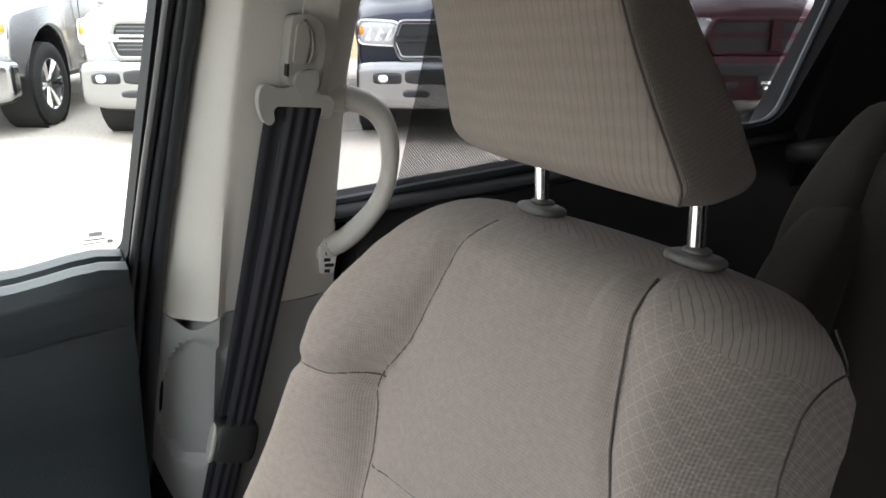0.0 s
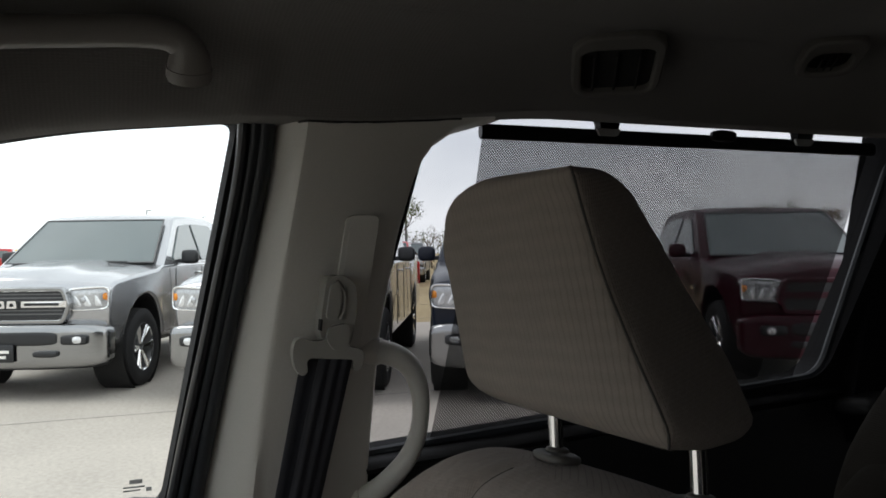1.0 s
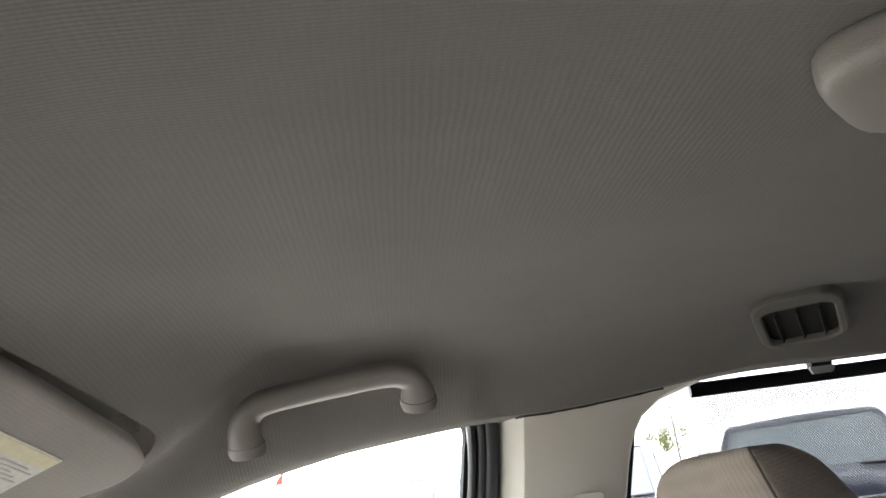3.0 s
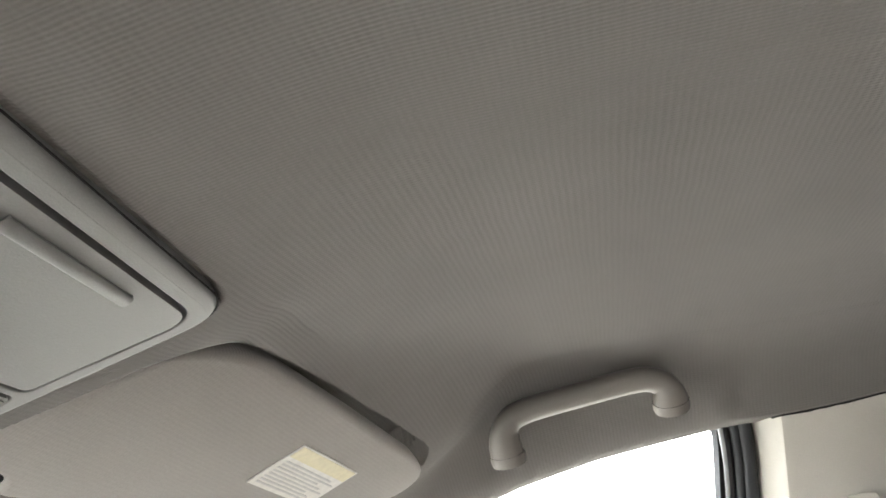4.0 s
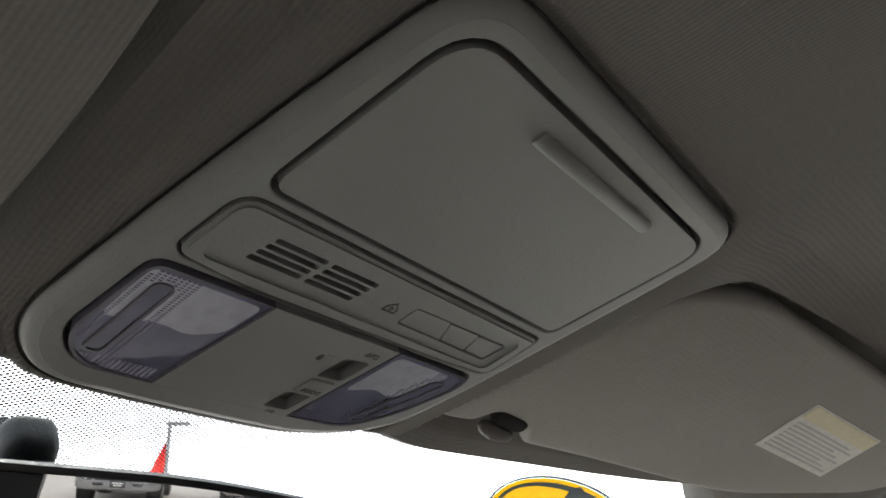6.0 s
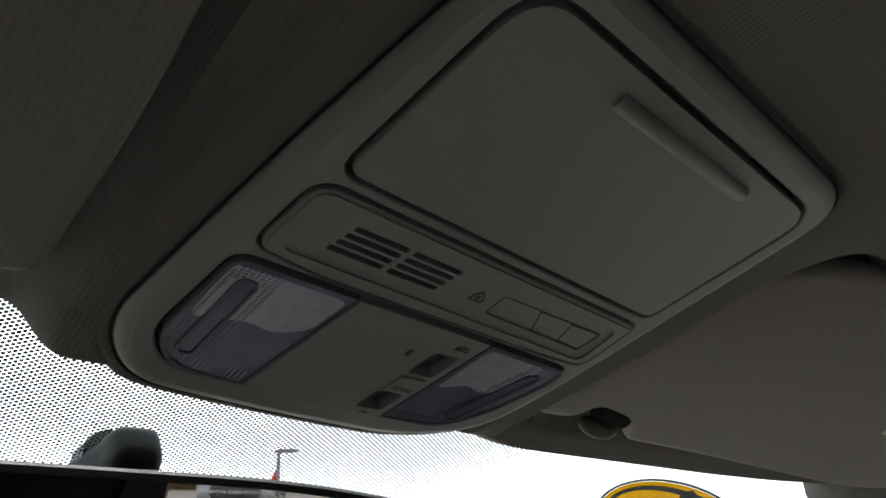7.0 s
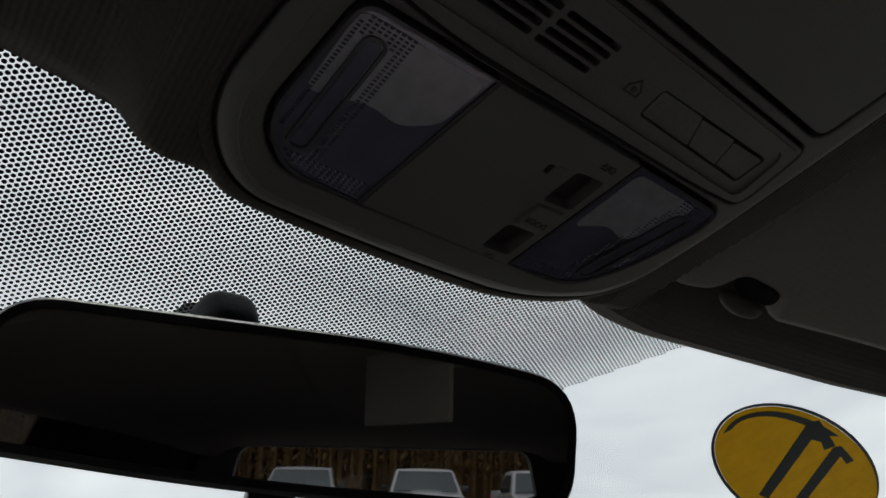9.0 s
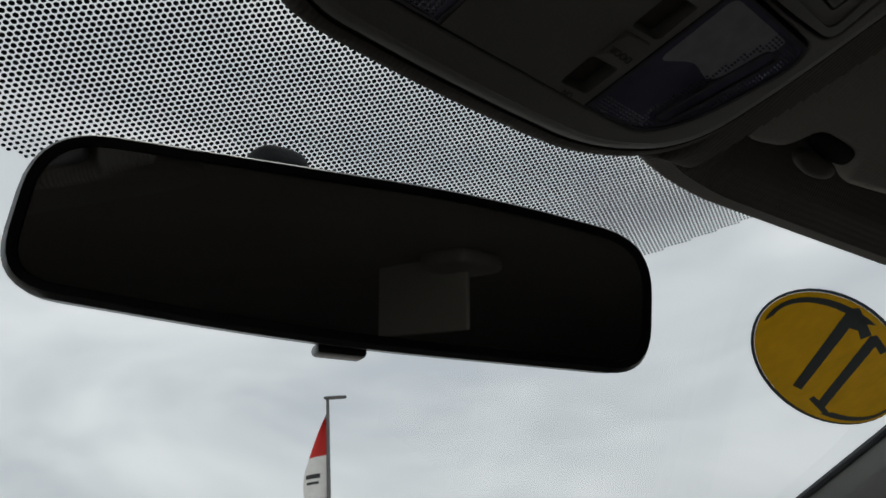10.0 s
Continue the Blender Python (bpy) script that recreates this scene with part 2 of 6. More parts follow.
def translucent(m, color, share):
    """Thin film that lets some light through from behind."""
    n, l = m.node_tree.nodes, m.node_tree.links
    t = n.new("ShaderNodeBsdfTranslucent")
    t.inputs["Color"].default_value = (*color, 1)
    mx = n.new("ShaderNodeMixShader")
    mx.inputs[0].default_value = share
    out = next(k for k in n if k.type == 'OUTPUT_MATERIAL')
    l.new(n["Principled BSDF"].outputs[0], mx.inputs[1])
    l.new(t.outputs[0], mx.inputs[2])
    l.new(mx.outputs[0], out.inputs[0])


translucent(M["sticker"], (0.66, 0.48, 0.012), 0.55)


# ---- mesh helpers ----
def link(name, bm, mats, parent=None, label="", smooth=True, bevel=0.0, seg=2):
    """One mesh object from a bmesh, under a thing or part when one is given."""
    me = bpy.data.meshes.new(name)
    bmesh.ops.recalc_face_normals(bm, faces=bm.faces)
    bm.to_mesh(me)
    bm.free()
    for mt in (mats if isinstance(mats, (list, tuple)) else [mats]):
        me.materials.append(mt)
    if smooth:
        me.polygons.foreach_set("use_smooth", [True] * len(me.polygons))
        me.set_sharp_from_angle(angle=radians(38))
    ob = new(name, me)
    if parent:
        ob.parent = parent
    if label:
        ob["label"] = label
    if bevel:
        mod = ob.modifiers.new("bevel", 'BEVEL')
        mod.width, mod.segments, mod.limit_method, mod.angle_limit = bevel, seg, 'ANGLE', radians(35)
        mod.harden_normals = False
    return ob


def part(name, bm, mat, parent, label="", **kw):
    return link(name, bm, mat, parent, label, **kw)


def thing(name, m, label, category, group="", kind=""):
    """An Empty at the base of a thing that has parts."""
    ob = new(name)
    ob.empty_display_size = 0.05
    ob.matrix_world = m
    return tagged(ob, label, category, group, kind)


def box_uv(bm):
    """UVs in metres from the side that each face looks to."""
    uv = bm.loops.layers.uv.verify()
    bm.normal_update()
    for f in bm.faces:
        a = max(range(3), key=lambda i: abs(f.normal[i]))
        i, j = ((1, 2), (0, 2), (0, 1))[a]
        for lp in f.loops:
            lp[uv].uv = (lp.vert.co[i], lp.vert.co[j])
    return bm


def softbox(sx, sy, sz, n=5.0, cuts=10, warp=None):
    """A cushion-like rounded block; n sets how square it is."""
    bm = bmesh.new()
    bmesh.ops.create_cube(bm, size=2.0)
    bmesh.ops.subdivide_edges(bm, edges=bm.edges[:], cuts=cuts, use_grid_fill=True)
    for v in bm.verts:
        p = v.co
        k = max(abs(p.x), abs(p.y), abs(p.z)) / (abs(p.x) ** n + abs(p.y) ** n + abs(p.z) ** n) ** (1 / n)
        q = Vector((p.x * k * sx / 2, p.y * k * sy / 2, p.z * k * sz / 2))
        v.co = warp(q) if warp else q
    return box_uv(bm)


def rbox(sx, sy, sz, r=0.004, seg=2, at=(0, 0, 0)):
    """A bevelled block."""
    bm = bmesh.new()
    bmesh.ops.create_cube(bm, size=1.0, matrix=Matrix.Translation(at) @ Matrix.Diagonal((sx, sy, sz, 1)))
    if r:
        bmesh.ops.bevel(bm, geom=bm.edges[:], offset=r, segments=seg, affect='EDGES', profile=0.5)
    return bm


def rounded(pts, r, seg=5):
    """A polygon's corners rounded; r is one radius or one for each corner."""
    out, n = [], len(pts)
    for i in range(n):
        a, b, c = Vector(pts[i - 1]), Vector(pts[i]), Vector(pts[(i + 1) % n])
        rr = r[i] if isinstance(r, (list, tuple)) else r
        ua, uc = (a - b), (c - b)
        k = min(rr, ua.length * 0.48, uc.length * 0.48)
        if k < 1e-5:
            out.append(tuple(b))
            continue
        p, q = b + ua.normalized() * k, b + uc.normalized() * k
        for s in range(seg + 1):
            t = s / seg
            out.append(tuple(p * (1 - t) ** 2 + b * 2 * t * (1 - t) + q * t * t))
    return out


def plate(outline, holes=(), low=0.0, high=0.01, warp=None):
    """A flat plate in x, y with holes, from z low to high."""
    bm = bmesh.new()
    edges = []
    for loop in (outline, *holes):
        vs = [bm.verts.new((p[0], p[1], low)) for p in loop]
        edges += [bm.edges.new((vs[i - 1], vs[i])) for i in range(len(vs))]
    bmesh.ops.triangle_fill(bm, use_beauty=True, use_dissolve=False, edges=edges)
    bmesh.ops.recalc_face_normals(bm, faces=bm.faces)
    if high != low:
        ex = bmesh.ops.extrude_face_region(bm, geom=bm.faces[:])
        for g in ex["geom"]:
            if isinstance(g, bmesh.types.BMVert):
                g.co.z = high
    if warp:
        for v in bm.verts:
            v.co = warp(v.co)
    return box_uv(bm)


def sweep(path, radius, seg=10, closed_ends=True, flat=None, up=(0, 0, 1)):
    """A tube along points; radius may be a list; flat=(a, b) gives an elliptic section by factors across and along up."""
    bm = bmesh.new()
    rings = []
    P = [Vector(p) for p in path]
    for i, p in enumerate(P):
        d = (P[min(i + 1, len(P) - 1)] - P[max(i - 1, 0)]).normalized()
        s = d.cross(Vector(up))
        s = s.normalized() if s.length > 1e-5 else Vector((1, 0, 0))
        w = s.cross(d).normalized()
        r = radius[i] if isinstance(radius, (list, tuple)) else radius
        fa, fb = flat or (1, 1)
        rings.append([bm.verts.new(p + s * math.cos(a) * r * fa + w * math.sin(a) * r * fb)
                      for a in (2 * math.pi * k / seg for k in range(seg))])
    for a, b in zip(rings, rings[1:]):
        for k in range(seg):
            bm.faces.new((a[k], a[(k + 1) % seg], b[(k + 1) % seg], b[k]))
    if closed_ends:
        bm.faces.new(rings[0])
        bm.faces.new(rings[-1][::-1])
    return bm


def spline(pts, n=8):
    """Points on a smooth curve through pts."""
    P = [Vector(p) for p in pts]
    out = []
    for i in range(len(P) - 1):
        a, b, c, d = P[max(i - 1, 0)], P[i], P[i + 1], P[min(i + 2, len(P) - 1)]
        for k in range(n):
            t = k / n
            out.append(0.5 * ((2 * b) + (c - a) * t + (2 * a - 5 * b + 4 * c - d) * t * t + (3 * b - a - 3 * c + d) * t ** 3))
    out.append(P[-1])
    return out


def sheet(fn, nu, nv, back=None):
    """A grid of points fn(u, v), u and v from 0 to 1, with UVs in metres; back(u, v) closes it behind."""
    bm = bmesh.new()
    uv = bm.loops.layers.uv.verify()

    def grid(f):
        g = [[bm.verts.new(f(i / nu, j / nv)) for j in range(nv + 1)] for i in range(nu + 1)]
        return g
    g = grid(fn)
    lu = [0.0]
    for i in range(nu):
        lu.append(lu[-1] + (g[i + 1][nv // 2].co - g[i][nv // 2].co).length)
    lv = [0.0]
    for j in range(nv):
        lv.append(lv[-1] + (g[nu // 2][j + 1].co - g[nu // 2][j].co).length)
    for i in range(nu):
        for j in range(nv):
            f = bm.faces.new((g[i][j], g[i + 1][j], g[i + 1][j + 1], g[i][j + 1]))
            for lp, (a, b) in zip(f.loops, ((i, j), (i + 1, j), (i + 1, j + 1), (i, j + 1))):
                lp[uv].uv = (lu[a], lv[b])
    if back:
        h = grid(back)
        for i in range(nu):
            for j in range(nv):
                bm.faces.new((h[i][j], h[i][j + 1], h[i + 1][j + 1], h[i + 1][j]))
        rim = [(i, 0) for i in range(nu)] + [(nu, j) for j in range(nv)] + [(i, nv) for i in range(nu, 0, -1)] + [(0, j) for j in range(nv, 0, -1)]
        for k in range(len(rim)):
            (a, b), (c, d) = rim[k], rim[(k + 1) % len(rim)]
            bm.faces.new((g[a][b], h[a][b], h[c][d], g[c][d]))
    return bm


def grow(loop, d):
    """A loop moved outwards by d."""
    n = len(loop)
    area = sum(loop[i - 1][0] * loop[i][1] - loop[i][0] * loop[i - 1][1] for i in range(n))
    out = []
    for i in range(n):
        a, b = Vector(loop[i - 1]), Vector(loop[(i + 1) % n])
        t = (b - a).normalized()
        nrm = Vector((t.y, -t.x)) * (1 if area > 0 else -1)
        out.append((loop[i][0] + nrm.x * d, loop[i][1] + nrm.y * d))
    return out


def smoothstep(a, b, x):
    t = min(1.0, max(0.0, (x - a) / (b - a)))
    return t * t * (3 - 2 * t)


# ---- the cabin's shell ----
def visor_z(x, y):
    """Underside plane of the passenger's visor."""
    return 1.60467 - (0.22518 * (x - 0.31667) + 0.40022 * (y - 0.236)) / 0.88832


CON = Matrix(((0.99575, -0.09030, 0.01790, 0.0), (0.08028, 0.94691, 0.31133, 0.2507), (-0.04507, -0.30857, 0.95013, 1.6331), (0, 0, 0, 1)))


def console_z(x, y):
    """Plane of the overhead console's face."""
    return 1.6331 - (0.01790 * x + 0.31133 * (y - 0.2507)) / 0.95013


def console_xy(x, y):
    """A place on that plane in the console's own directions."""
    z = console_z(x, y) - 1.6331
    y -= 0.2507
    return 0.99575 * x + 0.08028 * y - 0.04507 * z, -0.09030 * x + 0.94691 * y - 0.30857 * z


def console_dist(cx, cy):
    """Distance outside the console's outline."""
    gx = max(cx - 0.1055 + 0.09 * (cy + 0.066), -cx - 0.1003 - 0.085 * min(cy, 0.07))
    gy = max(-0.0925 - cy, cy - 0.1255)
    return math.hypot(max(gx + 0.024, 0.0), max(gy + 0.024, 0.0)) - 0.024 + min(max(gx, gy) + 0.024, 0.0)


def edge_line(y):
    """Lower edge of the lining over the side windows."""
    for (y0, a), (y1, b) in zip(EDGE, EDGE[1:]):
        if y <= y1:
            return a + (b - a) * max(0.0, (y - y0) / (y1 - y0))
    return EDGE[-1][1]


EDGE = [(-0.09, 1.614), (-0.032, 1.609), (0.027, 1.603), (0.067, 1.596), (0.11, 1.588), (0.165, 1.573), (0.25, 1.552), (0.40, 1.515), (0.60, 1.42)]


def roof_z(x, y):
    """Underside of the headliner."""
    z = 1.680 - 0.010 * smoothstep(0.05, 0.165, y)
    if y > 0.165:
        z -= (0.322 - 0.12 * smoothstep(0.10, 0.17, abs(x))) * (y - 0.165)
    front, rear = smoothstep(0.10, 0.24, y), smoothstep(-0.15, -0.42, y)
    a = min(1.0, abs(x) / (0.6 - 0.020 * smoothstep(-0.06, -0.12, y) * smoothstep(-0.55, -0.40, y)))
    z -= (1 - front) * (0.066 - 0.020 * rear) * a ** 11.0 + front * 0.075 * a ** 3.6
    # hollow that takes the driver's visor
    z += 0.040 * smoothstep(-0.129, -0.141, x) * smoothstep(0.325, 0.300, y) * smoothstep(0.06, 0.14, y)
    z += 0.003 * math.exp(-((x - 0.50) / 0.075) ** 2 - ((y - 0.03) / 0.12) ** 4)
    z -= 0.02 * smoothstep(-1.2, -2.4, y)
    cx, cy = console_xy(x, y)
    near = console_dist(cx, cy)
    if x > 0.06:
        # the lining rises over the visor and comes down to its rim behind and beside it, past a narrow groove
        ex, ey, rc = max(x - 0.462, 0.124 - 0.20 * cy - cx), 0.201 - 0.144 * (x - 0.172) - y, 0.036
        out = math.hypot(max(ex + rc, 0.0), max(ey + rc, 0.0)) - rc + min(max(ex, ey) + rc, 0.0)
        rim = visor_z(x, y) + 0.009
        if out > 0.0:
            w = (1 - smoothstep(0.006, 0.105, out)) * smoothstep(0.10, 0.16, x)
            z += 0.5 * (rim - z - math.hypot(rim - z, 0.016)) * w * 0.92
            z += 0.022 * smoothstep(0.0060, 0.0032, out) * smoothstep(0.12, 0.16, x)
        else:
            z = max(z, rim + 0.030)
    else:
        out = 1.0
    if out > 0.0:
        # it swells down to lie nearly flush with the console
        flush = console_z(x, y) + 0.0045
        fall = 0.062 - 0.034 * smoothstep(-0.09, -0.11, x)
        w = 1 - smoothstep(0.010, fall, near)
        if near < 0.0:
            z = max(flush, min(z, flush + 0.012 * smoothstep(0.0, -0.010, near)))
        else:
            z += 0.5 * (flush - z - math.hypot(flush - z, 0.006 * smoothstep(0.0, 0.03, near))) * w
    if y > -0.12:
        e = smoothstep(0.47, 0.608, abs(x)) ** 2 * smoothstep(-0.12, -0.09, y)
        z += (edge_line(y) - z) * e
    return z


def face_x(z):
    """Inboard face of the pillars, leaning in towards the roof."""
    return 0.600 + 0.36 * (1.612 - z)


def glass_x(z):
    return face_x(z) + 0.034


def header_y(x):
    """Front edge of the headliner."""
    return 0.372 + 0.010 * math.exp(-((x - 0.015) / 0.075) ** 2) - 0.05 * max(0.0, abs(x) - 0.3)


def graded(t, knots, values):
    """Piecewise even steps, finer where more detail lies."""
    for i in range(len(knots) - 1):
        if t <= knots[i + 1]:
            return values[i] + (values[i + 1] - values[i]) * (t - knots[i]) / (knots[i + 1] - knots[i])
    return values[-1]


def make_headliner():
    def under(u, v):
        x = graded(u, (0, 0.10, 0.60, 0.88, 1), (-0.63, -0.18, 0.17, 0.50, 0.63))
        hy = header_y(x)
        y = graded(v, (0, 0.14, 0.36, 1), (-2.35, -0.45, 0.12, hy))
        curl = (0.012 - 0.008 * smoothstep(-0.12, -0.16, x)) * smoothstep(0.018, 0.0, header_y(x) - y) ** 2
        return Vector((x, y, roof_z(x, y) + curl))

    def over(u, v):
        p = under(u, v)
        return Vector((p.x, p.y + 0.02 * v, p.z + 0.035))
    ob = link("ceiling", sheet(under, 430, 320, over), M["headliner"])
    tagged(ob, "warm grey woven headliner over the whole cabin", "headliner", kind="structure")


make_headliner()


def wall_plate(name, outline, holes, xf, thick, mat, label, category, side=1):
    """A side wall drawn in y, z that follows the lean xf(z)."""
    def warp(p):
        y, z, d = p.x, p.y, p.z
        return Vector((side * (xf(z) + d), y, z))
    ob = link(name, plate(outline, holes, 0.0, thick, warp), mat, smooth=False)
    return tagged(ob, label, category, kind="structure")


REAR_WIN = rounded([(-0.285, 1.668), (-0.960, 1.668), (-0.885, 1.326), (-0.215, 1.281)], [0.085, 0.02, 0.03, 0.03], 8)
FRONT_WIN = rounded([(-0.097, 1.622), (-0.036, 1.243), (0.86, 1.195), (0.56, 1.437), (0.40, 1.522), (0.25, 1.560), (0.165, 1.581), (0.043, 1.608)], [0.012, 0.015, 0.02, 0.05, 0.05, 0.05, 0.05, 0.05], 5)
ROOFLINE = [(1.25, 1.0), (1.25, 1.08), (0.66, 1.475), (0.55, 1.525), (0.40, 1.60), (0.30, 1.64), (0.10, 1.70)]
UPPER = [(-2.3, 1.70), (-2.3, 1.0)] + ROOFLINE
for side, nm in ((1, "wall_right"), (-1, "wall_left")):
    wall_plate(nm, UPPER, (REAR_WIN, FRONT_WIN), lambda z: glass_x(min(z, 1.62)), 0.05, M["shell"],
               "black door shell with window openings", "car side", side)
    wall_plate(nm + "_lower", [(-2.3, 1.0), (-2.3, 0.3), (1.25, 0.3), (1.25, 1.0)], (), lambda z: glass_x(1.0) + 0.004 + 0.04 * smoothstep(0.9, 0.5, z), 0.05, M["shell"],
               "dark lower shell of the minivan's side", "car side", side)
    for wn_, loop, mt in (("window_rear", REAR_WIN, "privacy"), ("window_front", FRONT_WIN, "glass")):
        big = [(p[0], p[1]) for p in loop]
        cy, cz = sum(p[0] for p in big) / len(big), sum(p[1] for p in big) / len(big)
        big = [(cy + (p[0] - cy) * 1.01, cz + (p[1] - cz) * 1.03) for p in big]
        # the unseen left panes take the light-dimming tints
        ob = link(wn_ + ("_right" if side > 0 else "_left"),
                  plate(big, (), 0.02, 0.02, lambda p, s=side: Vector((s * (glass_x(min(p.y, 1.62)) + p.z), p.x, p.y))), M[mt if side > 0 else "left_dimmed" if mt == "privacy" else "driver_dimmed"], smooth=False)
        tagged(ob, "flat side window pane of the minivan", "window", kind="structure")
        ob.visible_shadow = mt == "privacy"

# windscreen


def screen_y(x):
    return 0.462 - 0.12 * x * x


def screen_point(x, d):
    """A point of the windscreen, d metres down the glass from its top line."""
    k = 0.58
    n = math.hypot(1, k)
    return Vector((x, screen_y(x) + d / n, 1.60 - k * d / n))


ob = link("windscreen", sheet(lambda u, v: screen_point(-0.75 + 1.5 * u, -0.25 + 1.35 * v), 24, 12), M["glass"])
tagged(ob, "large sloping curved windscreen glass", "windscreen", kind="structure")
ob.visible_shadow = False
# front pillar beside the windscreen: grey cover with a dark seal along the glass
def pillar_cover(u, v):
    y = 0.43 + 0.57 * u
    top = 1.601 - 0.53 * (y - 0.435)
    low = float(np.interp(y, (0.25, 0.40, 0.56, 0.86, 1.1), (1.560, 1.522, 1.437, 1.215, 1.04))) + 0.003
    z = top + (low - top) * v
    return Vector((0.642 + (glass_x(z) - 0.010 - 0.642) * math.sin(v * math.pi / 2), y, z))


for s_, nm in ((1, "pillar_trim_right"), (-1, "pillar_trim_left")):
    bm = sheet(pillar_cover, 20, 8, lambda u, v: pillar_cover(u, v) + Vector((0.004, 0.004, 0.003)))
    bmesh.ops.scale(bm, vec=(s_, 1, 1), verts=bm.verts)
    tagged(link(nm, bm, M["grey_trim"]), "mid grey plastic cover of the windscreen pillar", "pillar trim", kind="structure")
    edge = [Vector((s_ * c.x, c.y, c.z)) for c in (pillar_cover(k / 12, 0.0) + Vector((-0.001, 0.002, 0.003)) for k in range(13))]
    tagged(link("trim_seal_" + nm[12:], sweep(edge, 0.0042, 8), M["rubber"]), "thin black seal along the windscreen's side", "seal", kind="structure")

# firewall, dashboard, floor and tail close the cabin below
ob = link("dashboard", softbox(1.55, 0.55, 0.5, 6, 6), M["dash"])
ob.location = (0, 1.12, 0.78)
tagged(ob, "unseen plain dashboard, made pale to bounce light up to the headliner", "dashboard", kind="structure")
ob = link("floor", rbox(1.7, 3.6, 0.06, 0.0, 1, (0, -0.6, 0.36)), M["dark_trim"])
tagged(ob, "dark carpeted cabin floor", "floor", kind="structure")
TAIL_WIN = rounded([(-0.52, 1.655), (0.52, 1.655), (0.60, 1.20), (-0.60, 1.20)], 0.05)
bm = plate([(-0.95, 1.70), (0.95, 1.70), (0.95, 0.3), (-0.95, 0.3)], (TAIL_WIN,), 0, 0.05, lambda p: Vector((p.x, -2.3 - p.z, p.y)))
tagged(link("wall_rear", bm, M["dark_trim"], smooth=False), "dark tailgate trim round the rear window", "tailgate", kind="structure")
bm = plate(TAIL_WIN, (), 0, 0, lambda p: Vector((p.x * 1.02, -2.32, p.y)))
ob = tagged(link("window_tail", bm, M["tail_glass"], smooth=False), "tinted tailgate window", "window", kind="structure")

# unseen bonnet in front of the windscreen, added to bounce light into the cabin
ob = link("bonnet", sheet(lambda u, v: Vector((-0.74 + 1.48 * u, 1.30 + 0.85 * v, 1.02 - 0.10 * v - 0.12 * v ** 3 - 0.07 * abs(2 * u - 1) ** 3)), 16, 12,
                          lambda u, v: Vector((-0.74 + 1.48 * u, 1.30 + 0.85 * v, 0.90 - 0.10 * v - 0.12 * v ** 3 - 0.07 * abs(2 * u - 1) ** 3))), M["bonnet_bounce_paint"])
tagged(ob, "unseen silver bonnet added to bounce light into the cabin", "bonnet", kind="structure")
# roof skin above the headliner keeps the sky out
ob = link("roof", sheet(lambda u, v: Vector((-0.74 + 1.48 * u, -2.4 + 2.72 * v, 1.735 - 0.045 * abs(2 * u - 1) ** 3 - 0.05 * smoothstep(0.9, 1.0, v))), 20, 30,
                        lambda u, v: Vector((-0.74 + 1.48 * u, -2.4 + 2.72 * v, 1.75 - 0.045 * abs(2 * u - 1) ** 3 - 0.05 * smoothstep(0.9, 1.0, v)))), M["dark_trim"])
tagged(ob, "painted steel roof skin of the minivan", "roof", kind="structure")


# ---- passenger seat ----
def along_table(table, w):
    """A value read between the rows of a table of w, value, from the top down."""
    for (w0, a), (w1, b) in zip(table, table[1:]):
        if w >= w1:
            t = min(1.0, max(0.0, (w0 - w) / (w0 - w1)))
            return a + (b - a) * t
    return table[-1][1]


DOOR_SEAM = [(0.0, 0.078), (-0.019, 0.086), (-0.036, 0.092), (-0.06, 0.098), (-0.09, 0.105), (-0.129, 0.113), (-0.15, 0.122), (-0.164, 0.132), (-0.189, 0.124), (-0.226, 0.119), (-0.28, 0.115), (-0.62, 0.11)]
CONSOLE_SEAM = [(0.0, 0.072), (-0.0145, 0.074), (-0.033, 0.081), (-0.057, 0.085), (-0.087, 0.092), (-0.1185, 0.101), (-0.142, 0.112), (-0.26, 0.105), (-0.62, 0.10)]


def seat_seam(w, u=1.0):
    """Distance of the long seams from the middle, on the door side and towards the console."""
    return along_table(DOOR_SEAM if u > 0 else CONSOLE_SEAM, w)


def seat_half(w):
    return 0.214 + 0.012 * smoothstep(-0.05, -0.12, w) + 0.045 * smoothstep(-0.12, -0.42, w)


def seat_width(u, w):
    """The inboard side is a little narrower than the door side."""
    return seat_half(w) * (1.0 - (0.145 + 0.060 * smoothstep(0.0, -0.05, w)) * smoothstep(0.0, -0.6, u))


def seat_top(u):
    if u < 0:
        s = max(0.0, (-u - 0.60) / 0.40)
        return 0.003 - 0.004 * (u / 0.6) ** 2 - 0.065 * (1 - math.sqrt(max(0.0, 1 - s * s)))
    return 0.003 - 0.004 * (u / 0.6) ** 2 - 0.050 * smoothstep(0.66, 1.0, u) ** 1.7


def cross_seam(x):
    """Height of the seam across the door-side bolster."""
    return -0.164 - 0.013 * smoothstep(0.130, 0.165, x) - 0.10 * max(0.0, x - 0.165)


